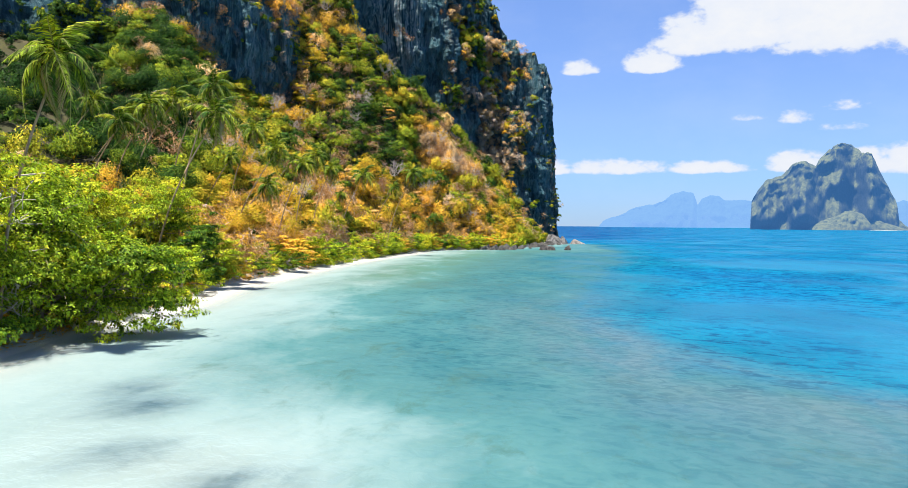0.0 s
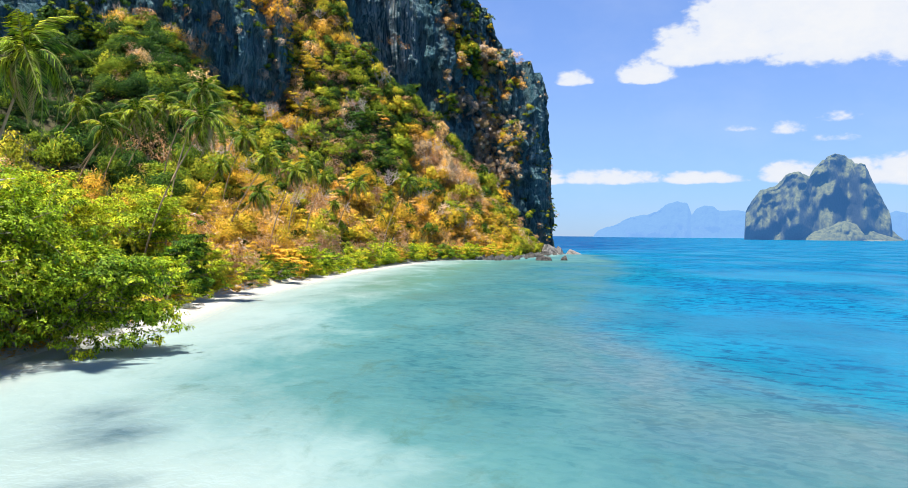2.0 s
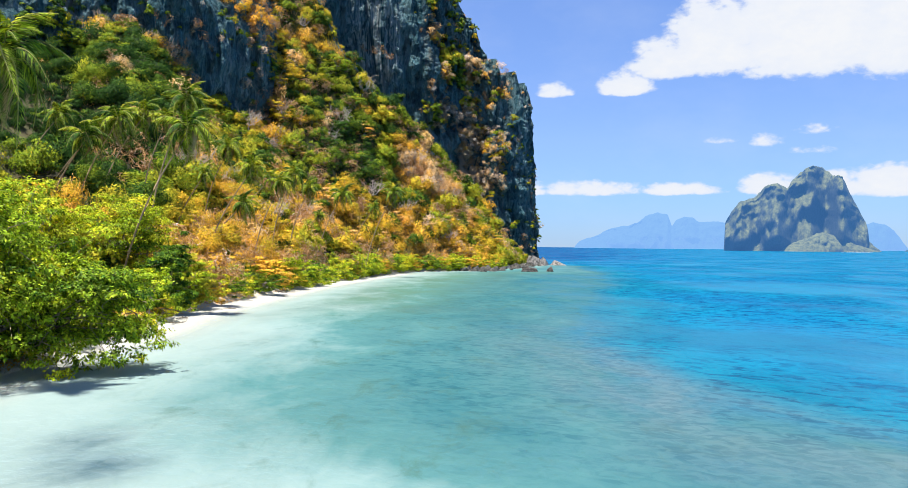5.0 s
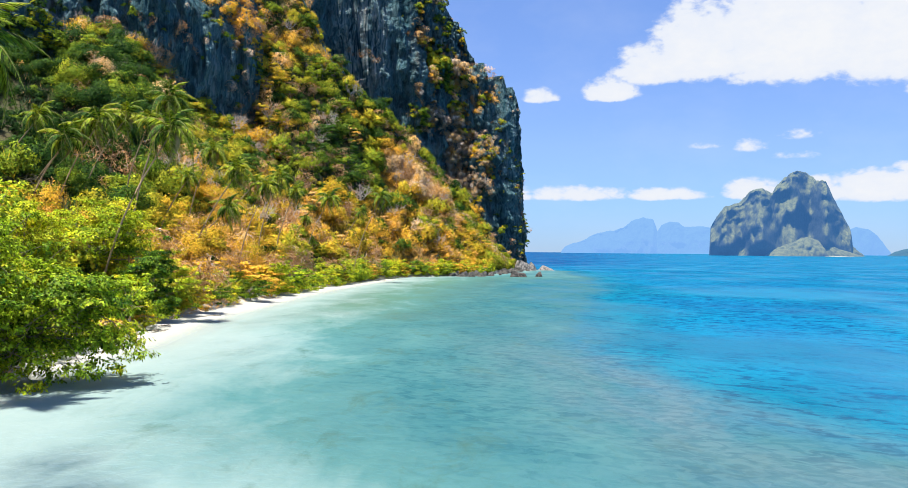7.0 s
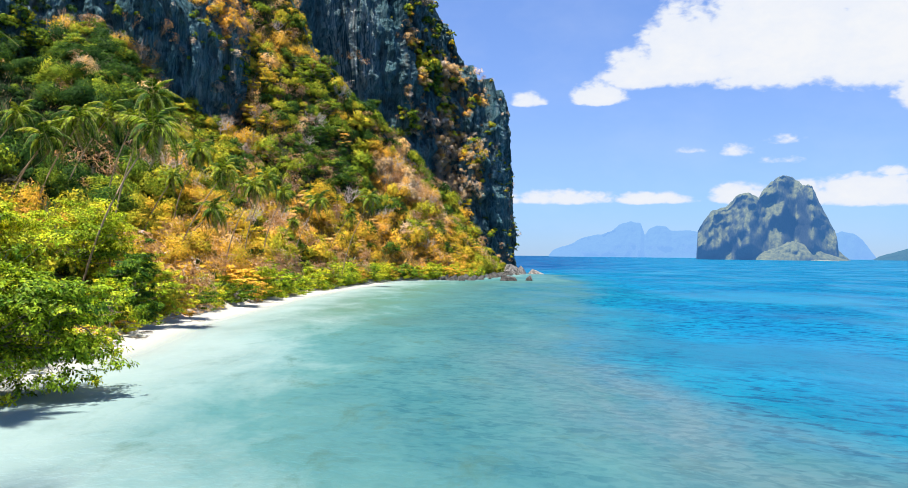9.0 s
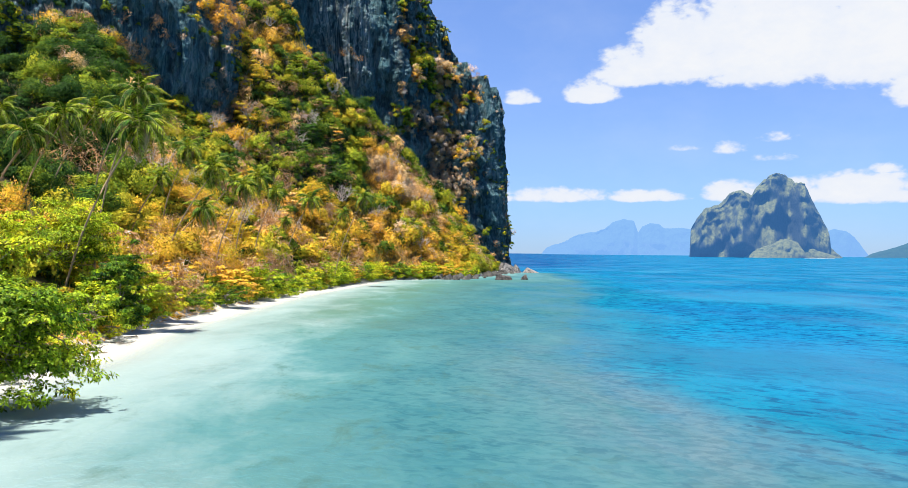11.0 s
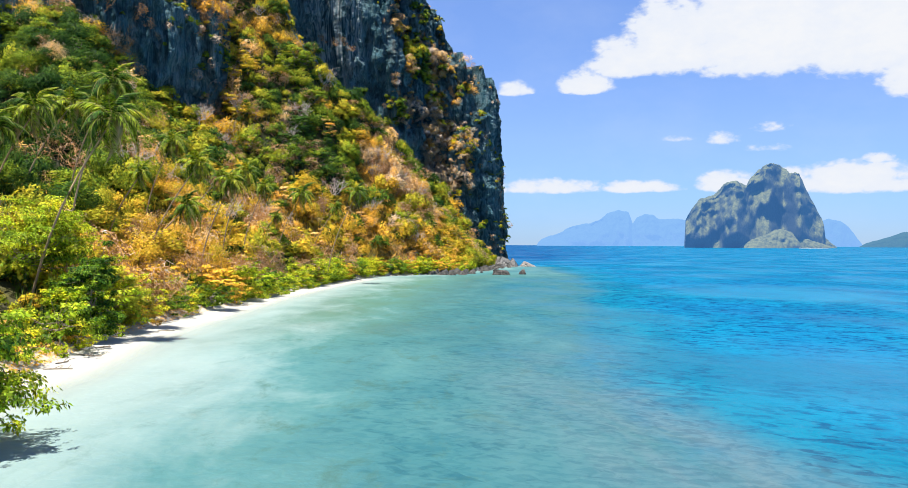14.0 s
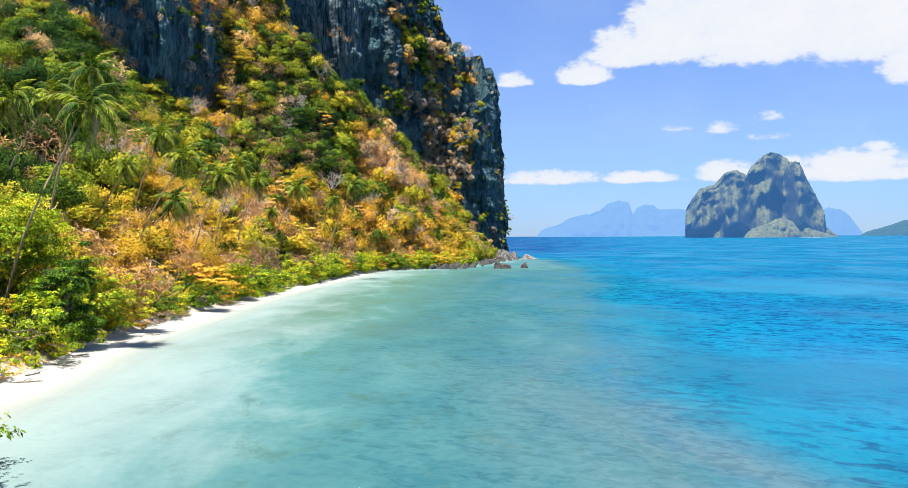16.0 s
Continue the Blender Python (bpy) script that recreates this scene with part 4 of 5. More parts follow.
    bare_wall = (u > 5.5) & (u < 8.4) & (p[:, 2] < 58 + 13.7 * (9.0 - u))
    tone = np.where(bare_wall, np.where(rng.uniform(size=len(p)) < 0.4, 0.98, 0.28), tone)
    size = np.where(bare_wall, size * 0.7, size)
    p[:, 2] += size * 0.2
    pieces.append(scatter(small, p, size, tone, rng))
    p, u, v = slope_points(170, rng, (NS + NC - 7, NS + NC + 3), (13.7, 16.0))
    size = rng.uniform(0.5, 1.3, len(p))
    pieces.append(scatter(small, p, size, np.clip(0.7 + rng.normal(size=len(p)) * 0.2, 0.2, 1.0), rng))
    p, u, v = slope_points(2300, rng, (NS + 14, NS + NC + 6), (12.8, 16.1), rib)
    size = rng.uniform(0.7, 2.5, len(p)) * np.where(u > 15.3, 0.6, 1.0)
    p += np.array([0.5, -1.0, 0.2]) * size[:, None]
    mood = fbm(p * 0.045 + 3.0, 3) + rng.normal(size=len(p)) * 0.12
    tone = np.clip(np.where(mood > 0.0, 0.90 + 0.2 * mood, 0.42 + 0.4 * mood), 0.15, 1.0)
    tone = np.clip(stand_tone(p, tone, RIB_STANDS) + rng.normal(size=len(p)) * 0.07, 0.12, 1.0)
    tone = np.where((tone > 0.55) & (tone < 0.85) & (rng.uniform(size=len(p)) < 0.7), 0.9, tone)
    pieces.append(scatter(small, p, size, tone, rng))
    settle("cliff_shrubs", "shrubs clinging to the ledges of the grey cliff", "shrubs")
    # bare brush
    brush = [(*brush_template(165, 300 + k), np.zeros(495), np.zeros((495, 3))) for k in range(6)]

    def tangle(a, b, q):
        dry = 0.3 + 0.8 * np.exp(-((a - 13.1) / 0.8) ** 2) * (b > 20) + 0.75 * np.exp(-((a - 6.6) / 1.9) ** 2) * (b < 32) + 0.8 * np.exp(-((a - 8.4) / 0.5) ** 2) * (b > 42)
        return dry * np.clip(0.6 + 2 * fbm(q * 0.06 + 9.0, 3), 0.05, 2)

    p, u, v = slope_points(560, rng, (4, NS + 8), (4.4, 15.0), tangle)
    size = rng.uniform(1.6, 3.6, len(p))
    p[:, 2] += size * 0.7
    slope_brush = scatter(brush, p, size, np.ones(len(p)), rng)
    p, u, v = slope_points(520, rng, (NS + 14, NS + NC + 6), (12.8, 16.0), rib)
    dark_wall = lambda a, b, q: np.clip(0.2 + 3.0 * fbm(q * 0.06 + 2.0, 3), 0.0, 1.5) * (q[..., 2] < 96)
    p = np.vstack([p, slope_points(150, rng, (NS + 6, NS + NC - 10), (5.6, 8.7), dark_wall)[0], slope_points(60, rng, (NS + 6, NS + NC - 10), (10.5, 12.8), dark_wall)[0]])
    size = rng.uniform(0.9, 2.3, len(p))
    p[:, 2] += size * 0.3
    vs, fs = join([slope_brush[:2], scatter(brush, p, size, np.ones(len(p)), rng)[:2]])
    tagged(new("bare_brush", mesh_of("bare_brush", vs, fs, TWIG)), "leafless tan and grey brush among the dry scrub", "brush", kind="stuff")


build_woods()

# ---------------------------------------------------------------- trunks and trees


def tube(points, radii, sides=7):
    """A tapered tube along the points."""
    p = np.asarray(points, float)
    t = np.gradient(p, axis=0)
    t /= np.linalg.norm(t, axis=1, keepdims=True) + 1e-9
    ref = np.where(np.abs(t[:, 2:3]) > 0.9, np.array([[1.0, 0, 0]]), np.array([[0, 0, 1.0]]))
    a = np.cross(t, ref)
    a /= np.linalg.norm(a, axis=1, keepdims=True)
    b = np.cross(t, a)
    k = np.linspace(0, 2 * math.pi, sides, endpoint=False)
    ring = np.cos(k)[None, :, None] * a[:, None] + np.sin(k)[None, :, None] * b[:, None]
    v = (p[:, None] + ring * np.asarray(radii)[:, None, None]).reshape(-1, 3)
    f = []
    for i in range(len(p) - 1):
        for j in range(sides):
            c = (j + 1) % sides
            f.append((i * sides + j, i * sides + c, (i + 1) * sides + c, (i + 1) * sides + j))
    return v, np.array(f)


def bent(a, b, rng, sway=0.12, n=7):
    a, b = np.asarray(a, float), np.asarray(b, float)
    t = np.linspace(0, 1, n)[:, None]
    length = np.linalg.norm(b - a)
    w = rng.normal(size=(1, 3)) * length * sway
    return a + (b - a) * t + w * np.sin(t * math.pi) + rng.normal(size=(n, 3)) * length * 0.012 * np.sin(t * math.pi)


def broadleaf(name, height, spread, leaves, leaf, tone, seed, label, category="tree", lobes=22, low=0.15, lean=(0, 0), tiers=False, leafage=None, whorls=0):
    """A tree at the origin: trunk, limbs and a crown of leaf clumps at the limbs' ends."""
    rng = np.random.default_rng(seed)
    root = tagged(new(name), label, category)
    wood = [tube(bent((0, 0, -0.6), (lean[0] * 0.4, lean[1] * 0.4, height * 0.45), rng), np.linspace(height * 0.026, height * 0.017, 7))]
    top = wood[0][0][-7:].mean(0)
    ends = []
    for k in range(lobes):
        a = 2 * math.pi * (k * 0.618) + rng.uniform(-0.3, 0.3)
        up = rng.uniform(low, 0.95)
        out = spread * (1.08 - 0.92 * up) * rng.uniform(0.6, 1.0) if tiers else spread * math.sqrt(max(0.08, 1 - (up - 0.3) ** 2 * 1.6)) * rng.uniform(0.45, 0.95)
        e = np.array([math.cos(a) * out + lean[0], math.sin(a) * out + lean[1], height * up])
        start = top * rng.uniform(0.55, 1.0)
        wood.append(tube(bent(start, e, rng, 0.12, 5), np.linspace(height * 0.011, height * 0.003, 5), 4))
        ends.append((e, spread * rng.uniform(0.17, 0.32)))
        for _ in range(3):
            f = e + rng.normal(size=3) * spread * 0.22
            if height > 4:
                wood.append(tube(bent(e * 0.75 + start * 0.25, f, rng, 0.1, 3), np.linspace(height * 0.004, height * 0.0015, 3), 3))
            ends.append((f, spread * rng.uniform(0.10, 0.22)))
    part("trunk", mesh_of("trunk", *join(wood), BARK, smooth=True), root)
    r = np.array([e[1] for e in ends])
    pick = rng.choice(len(ends), leaves, p=r ** 2 / (r ** 2).sum())
    d = rng.normal(size=(leaves, 3))
    d /= np.linalg.norm(d, axis=1, keepdims=True)
    middle = np.array([e[0] for e in ends])
    out = middle - middle.mean(0)
    out /= np.linalg.norm(out, axis=1, keepdims=True) + 1e-6
    at = middle[pick] + d * r[pick, None] * rng.uniform(0.2, 1.15, (leaves, 1)) ** 0.6 * np.array([1.25, 1.25, 0.36])
    normal = d * 0.8 + out[pick] * 0.5 + rng.normal(size=(leaves, 3)) * 0.35 + np.array([0, 0, 0.8])
    normal /= np.linalg.norm(normal, axis=1, keepdims=True)
    v, f = leaf_whorls(at, normal, leaf, rng, whorls) if whorls else leaf_blades(at, normal, leaf, rng)
    clump = rng.normal(size=len(ends))[pick] * 0.045
    lie = np.repeat(unit(unit(d * np.array([0.6, 0.6, 1.2]) + out[pick] * 0.8 + np.array([0, 0, 0.25])) + normal * 0.4), len(v) // leaves, axis=0)
    part("crown", mesh_of("crown", v, f, leafage or LEAF, {"tone": np.repeat(np.clip(tone + clump, 0.03, 0.95), len(v) // leaves), "lie": lie}), root)
    return root


def set_down(ob, x, y, sink=0.15, turn=0.0, scale=1.0):
    ob.matrix_basis = pose(x, y, ground_z(x, y) - sink, 0, 0, turn)
    ob.scale = (scale,) * 3


set_down(broadleaf("shore_tree", 10.5, 7.4, 7400, 0.25, 0.305, 21, "spreading green shore tree hanging over the water", lobes=64, low=0.12, lean=(0.5, 0.0), tiers=True, whorls=6), -32.5, 68.5)
set_down(broadleaf("shore_tree", 7.6, 5.2, 3900, 0.24, 0.295, 26, "low green tree with boughs hanging down to the water", lobes=36, low=0.2, lean=(6.4, 0.4), tiers=True, whorls=6), -31.2, 70.0)
set_down(broadleaf("shore_tree", 7.0, 5.0, 2900, 0.25, 0.27, 27, "low dark green tree under the taller boughs", lobes=24, low=0.12, whorls=6), -33, 61)
set_down(broadleaf("shore_tree", 18.0, 6.2, 5200, 0.26, 0.38, 22, "tall light green tree at the back of the beach", lobes=34, low=0.3, tiers=True, whorls=6), -33.5, 59)
set_down(broadleaf("shore_tree", 11.5, 6.0, 4900, 0.26, 0.345, 25, "light green tree crowding the beach", lobes=34, low=0.2, tiers=True, whorls=6), -36.5, 79)
set_down(broadleaf("shore_tree", 7.6, 3.3, 3900, 0.25, 0.20, 23, "dark green bushy tree at the edge of the sand", lobes=34, low=0.03, whorls=6), -34.0, 116)
set_down(broadleaf("shore_tree", 6.8, 2.9, 6500, 0.15, 0.43, 28, "bright yellow green bushy tree beside the sand", lobes=40, low=0.02, leafage=WOODS, whorls=5), -34.2, 125)
set_down(broadleaf("shore_tree", 9.0, 5.2, 5000, 0.27, 0.37, 24, "yellow green tree with flat layered boughs", lobes=36, low=0.15, whorls=6), -41.0, 97)
set_down(broadleaf("shore_tree", 7.8, 6.8, 6600, 0.27, 0.36, 29, "yellow green tree with wide flat boughs above the beach", lobes=50, low=0.02, whorls=6), -42.5, 122)

KINDS = [broadleaf("hillside_tree", 8.0, 4.2, 1600, 0.22, tone, 40 + k, label, lobes=12, leafage=WOODS) for k, (tone, label) in enumerate((
    (0.16, "dark green tree standing in the dry scrub"), (0.34, "fresh green tree on the wooded slope"),
    (0.55, "yellowing tree on the wooded slope"), (0.80, "orange dry tree above the beach")))]


# trees that stand out: station, column, kind, size
MARKED_TREES = [(8.9, 50, 2, 1.1), (9.1, 46, 2, 1.2), (9.4, 44, 2, 1.0), (8.7, 45, 2, 0.9), (8.9, 54, 2, 0.9), (10.6, 47, 1, 1.2), (10.9, 44, 1, 1.1), (10.3, 42, 1, 1.0), (6.2, 53, 1, 1.0),
                (6.6, 53, 1, 0.8), (7.0, 55, 1, 0.7), (7.3, 56, 1, 0.7), (10.2, 31, 0, 1.1), (10.6, 27, 0, 1.1), (9.7, 27, 0, 1.0), (13.0, 22, 0, 0.9), (12.3, 19, 1, 1.1), (4.9, 53, 1, 1.1),
                (13.9, 36, 1, 0.9), (14.2, 27, 2, 0.9), (14.4, 30, 1, 0.8), (13.8, 24, 2, 0.8), (14.1, 33, 1, 0.9), (13.4, 16, 2, 0.7)]


def plant_trees():
    rng = np.random.default_rng(31)
    first = set()
    p, u, v = slope_points(70, rng, (9, NS - 3), (5.2, 14.4))
    tones = woods_tone(p, u, v) + rng.normal(size=len(p)) * 0.12
    planted = [(q, int(np.argmin([abs(tone - t) for t in (0.2, 0.36, 0.56, 0.80)])), rng.uniform(0.55, 0.95)) for q, tone in zip(p, tones)]
    planted += [(place_on_land(u, column), k, size) for u, column, k, size in MARKED_TREES]
    for q, k, size in planted:
        m = pose(q[0], q[1], q[2] - 0.5, 0, 0, rng.uniform(0, 360))
        ob = KINDS[k] if k not in first else copy_thing(KINDS[k], m)
        first.add(k)
        ob.matrix_basis = m
        ob.scale = (size,) * 3
        tagged(ob, group="trees on the slope")


plant_trees()

SHRUBS = [broadleaf("beach_shrub", 2.8, 2.3, 2000, 0.11, tone, 80 + k, label, "shrub", lobes=14, low=0.0, leafage=WOODS if tone > 0.6 else LEAF) for k, (tone, label) in enumerate((
    (0.22, "dark green shrub at the edge of the sand"), (0.35, "bright green shrub at the edge of the sand"),
    (0.395, "yellow green shrub at the edge of the sand"), (0.68, "dry orange shrub at the edge of the sand")))]


# shrubs that stand out: place, kind, size
MARKED_SHRUBS = [(-32.9, 132, 3, 1.0), (-33.6, 137, 2, 1.1), (-33.0, 143.5, 0, 1.3), (-32.4, 148, 2, 1.0), (-33.4, 150.5, 1, 1.2), (-30.9, 158.5, 0, 1.6), (-32.4, 162, 1, 1.0), (-34.0, 129, 3, 0.8), (-33.8, 110, 3, 0.7),
                 (-30.9, 169, 3, 1.8), (-32.6, 172, 3, 2.1), (-36.0, 139, 2, 1.2), (-35.5, 131, 2, 1.3), (-36.5, 127, 1, 1.5), (-36.5, 121, 1, 1.3), (-37, 146, 3, 1.5), (-36, 154, 3, 1.4)]


def plant_shrubs():
    """A fringe of shrubs along the back of the beach."""
    rng = np.random.default_rng(33)
    first = set()
    spots = []
    for k in range(190):
        u = 2.9 + 11.0 * (k + rng.uniform(-0.8, 0.8)) / 190
        i = int(u / STATIONS * (NU - 1))
        q = LAND[i, 3] + (LAND[i, 6] - LAND[i, 3]) * rng.uniform(0.0, 0.6)
        if 84 < q[1] < 172 and rng.uniform() < (0.75 if q[1] < 110 else 0.85):
            continue
        spots.append((q, int(rng.choice(4, p=(0.22, 0.40, 0.27, 0.11))), rng.uniform(0.6, 1.8)))
    spots += [((x, y, ground_z(x, y)), kind, size) for x, y, kind, size in MARKED_SHRUBS]
    for q, kind, w in spots:
        m = pose(q[0], q[1], q[2] - 0.2, 0, 0, rng.uniform(0, 360))
        ob = SHRUBS[kind] if kind not in first else copy_thing(SHRUBS[kind], m)
        first.add(kind)
        ob.matrix_basis = m
        ob.scale = (w, w, w * rng.uniform(0.8, 1.2))
        tagged(ob, group="shrubs behind the beach")


plant_shrubs()

PALE_BARK = bark_material("bleached_bark", (0.36, 0.28, 0.23), (0.62, 0.54, 0.47))


def bare_tree(height, spread, seed, label):
    """A leafless tree: a short trunk, crooked limbs, forking branches and twigs."""
    rng = np.random.default_rng(seed)
    root = tagged(new("bare_tree"), label, "tree")
    fork = np.array([rng.uniform(-0.4, 0.4), rng.uniform(-0.4, 0.4), height * 0.3])
    part("trunk", mesh_of("trunk", *tube(bent((0, 0, -0.5), fork, rng), np.linspace(0.20, 0.14, 7), 6), PALE_BARK, smooth=True), root)
    limbs, twigs = [], []
    for k in range(8):
        a = k * 2.4 + rng.uniform(-0.4, 0.4)
        end = fork + np.array([math.cos(a) * spread * rng.uniform(0.4, 0.85), math.sin(a) * spread * rng.uniform(0.4, 0.85), height * rng.uniform(0.25, 0.6)])
        limbs.append(tube(bent(fork, end, rng, 0.16, 6), np.linspace(0.11, 0.055, 6), 5))
        for j in range(4):
            start = fork + (end - fork) * rng.uniform(0.45, 1.0)
            out = end - fork
            tip = start + out / np.linalg.norm(out) * spread * 0.3 + rng.normal(size=3) * spread * 0.22 + np.array([0, 0, 0.12 * height])
            limbs.append(tube(bent(start, tip, rng, 0.14, 4), np.linspace(0.055, 0.03, 4), 4))
            for _ in range(6):
                b = start + (tip - start) * rng.uniform(0.3, 1.0)
                twigs.append(tube(bent(b, b + rng.normal(size=3) * spread * 0.15 + np.array([0, 0, 0.06 * height]), rng, 0.1, 3), np.linspace(0.03, 0.012, 3), 3))
    part("crown", mesh_of("crown", *join(limbs + twigs), PALE_BARK, smooth=True), root)
    return root


BARE = [bare_tree(6.5, 3.6, 60, "leafless grey tree with crooked pale limbs on the slope"), bare_tree(5.0, 4.2, 61, "low leafless tree with tangled pale limbs on the slope")]
# station and column of each
BARE_SPOTS = [(11.4, 52), (11.6, 55), (7.8, 53), (7.6, 50), (8.0, 50), (7.4, 55), (5.7, 59), (5.5, 58), (5.9, 61), (12.9, 40), (13.1, 36), (12.6, 44), (12.2, 37), (6.2, 29), (6.5, 32), (5.8, 27),
              (7.7, 27), (8.0, 23), (6.9, 20), (9.9, 30), (11.6, 22), (12.4, 14), (12.1, 16), (10.6, 22), (9.3, 55), (9.9, 49), (4.8, 59), (13.3, 33), (8.7, 46), (10.3, 34)]


def plant_bare_trees():
    rng = np.random.default_rng(37)
    for k, (u, column) in enumerate(BARE_SPOTS):
        q = place_on_land(u, column)
        m = pose(q[0], q[1], q[2], 0, 0, rng.uniform(0, 360))
        ob = BARE[k % 2] if k < 2 else copy_thing(BARE[k % 2], m)
        ob.matrix_basis = m
        ob.scale = (rng.uniform(0.75, 1.25),) * 3
        tagged(ob, group="bare trees on the slope")


plant_bare_trees()
set_down(copy_thing(BARE[1], pose(0, 0, 0)), -32.5, 61.5, 0.2, 40, 0.95)
set_down(copy_thing(BARE[0], pose(0, 0, 0)), -35.0, 58.0, 0.2, 200, 1.6)


def build_litter():
    """Fallen leaves along the back of the beach."""
    rng = np.random.default_rng(39)
    p, u, v = slope_points(18000, rng, (2, 8), (2.6, 10.5), lambda a, b, q: np.where(a < 5.9, 3.5, 1.0))
    p[:, 2] += rng.uniform(0.03, 0.10, len(p))
    normal = np.array([0, 0, 1.0]) + rng.normal(size=(len(p), 3)) * 0.3
    verts, faces = leaf_blades(p, normal / np.linalg.norm(normal, axis=1, keepdims=True), 0.13, rng)
    tone = np.repeat(rng.normal(0.76, 0.06, len(p)).clip(0.6, 0.92), 3)
    tagged(new("leaf_litter", mesh_of("leaf_litter", verts, faces, WOODS, {"tone": tone, "lie": np.tile([0.0, 0.0, 1.0], (len(verts), 1))})), "orange brown fallen leaves along the back of the beach", "leaf litter", kind="stuff")


build_litter()

# ---------------------------------------------------------------- palms


def frond_mesh(length, droop, seed, material, wind=0.0):
    """A feather leaf: an arched rib with drooping leaflets on both sides. It grows along +x."""
    rng = np.random.default_rng(seed)
    n = 26
    t = np.linspace(0, 1, n)
    rise = np.sin(t * math.pi * 0.55) * 0.34 * length - 1.1 * droop * length * t ** 2.1
    rib = np.column_stack([length * (t - 0.30 * droop * t ** 2.4), wind * length * t ** 2, rise])
    pieces = [tube(rib, np.linspace(0.07, 0.018, n), 4)]
    verts, faces = [], []
    for k in range(2, n - 1):
        for half in (0, 0.5):
            c = rib[k] * (1 - half) + rib[k + 1] * half
            ahead = rib[k + 1] - rib[k]
            ahead /= np.linalg.norm(ahead)
            reach = length * 0.205 * math.sin(math.pi * min(1, 0.12 + 0.92 * t[k])) + 0.15
            for side in (-1, 1):
                d = ahead * 0.5 + np.array([0, side * 0.7, -0.02 - 0.35 * t[k] - 0.5 * rng.uniform()])
                d /= np.linalg.norm(d)
                w = ahead * 0.065
                mid = c + d * reach * 0.5 + np.array([0, 0, reach * 0.06])
                end = c + d * reach + np.array([0, 0, -reach * 0.3])
                i = len(verts)
                verts += [c - w * 0.4, c + w * 0.4, mid + w, mid - w, mid - w, mid + w, end + w * 0.15, end - w * 0.15]
                faces += [(i, i + 1, i + 2, i + 3), (i + 4, i + 5, i + 6, i + 7)]
    pieces.append((np.array(verts), np.array(faces)))
    v, f = join(pieces)
    me = mesh_of("frond", v, f, material)
    me.materials.append(PALM_RIB)
    me.polygons.foreach_set("material_index", (np.arange(len(f)) < len(pieces[0][1])).astype(np.int32))
    return me


FRONDS = [frond_mesh(5.0, d, 60 + k, PALM_LEAF, w) for k, (d, w) in enumerate(((0.50, 0.16), (0.78, -0.14), (1.0, 0.14), (1.15, -0.08)))]
DEAD = frond_mesh(3.6, 1.35, 70, DRY_FROND)


def nut_mesh():
    bm = bmesh.new()
    bmesh.ops.create_icosphere(bm, subdivisions=1, radius=0.14)
    bmesh.ops.scale(bm, vec=(1, 1, 1.25), verts=bm.verts)
    me = bpy.data.meshes.new("coconut")
    bm.to_mesh(me)
    bm.free()
    me.materials.append(PALM_BARK)
    return me


NUT = nut_mesh()


def palm(base, crown, size, seed, label):
    """A coconut palm from its foot to its crown, fronds blown a little to -x."""
    rng = np.random.default_rng(seed)
    root = tagged(new("coconut_palm"), label, "palm", "coconut palms")
    root.matrix_basis = pose(*base)
    c = np.array(crown) - np.array(base)
    t = np.linspace(0, 1, 14)[:, None]
    line = c * t + np.array([-0.06 * c[2], 0, 0]) * np.sin(t * math.pi) * np.sign(c[0] + 0.01)
    rough = 1 + 0.08 * (np.arange(14) % 2)
    part("trunk", mesh_of("trunk", *tube(line, np.linspace(0.135, 0.08, 14) * rough, 8), PALM_BARK, smooth=True), root)
    count = int(rng.integers(16, 20))
    for k in range(count):
        age = k / count
        a = k * 137.5 + rng.uniform(-12, 12)
        kind = min(3, int(age * 4))
        tilt = -52 + 88 * age + rng.uniform(-10, 10)
        # the wind lays the windward fronds over
        m = pose(*c) @ pose(0, 0, 0, 0, 0, a) @ pose(0, 0, 0, 0, tilt, 0)
        m = pose(*c) @ pose(0, 0, 0, 0, -14, 0) @ pose(*(-c)) @ m
        s = 0.92 * size * rng.uniform(0.85, 1.1)
        part("frond", FRONDS[kind], root, m=m @ Matrix.Diagonal((s, s, s, 1)))
    for k in range(int(rng.integers(1, 4))):
        m = pose(*c) @ pose(0, 0, 0, 0, 0, rng.uniform(0, 360)) @ pose(0, 0, 0, 0, rng.uniform(30, 50), 0)
        part("dead_frond", DEAD, root, "brown dead frond", m @ Matrix.Diagonal((size, size, size, 1)))
    for k in range(5):
        a = k * 1.25
        part("coconut", NUT, root, m=pose(c[0] + 0.28 * math.cos(a), c[1] + 0.28 * math.sin(a), c[2] - 0.3))
    return root


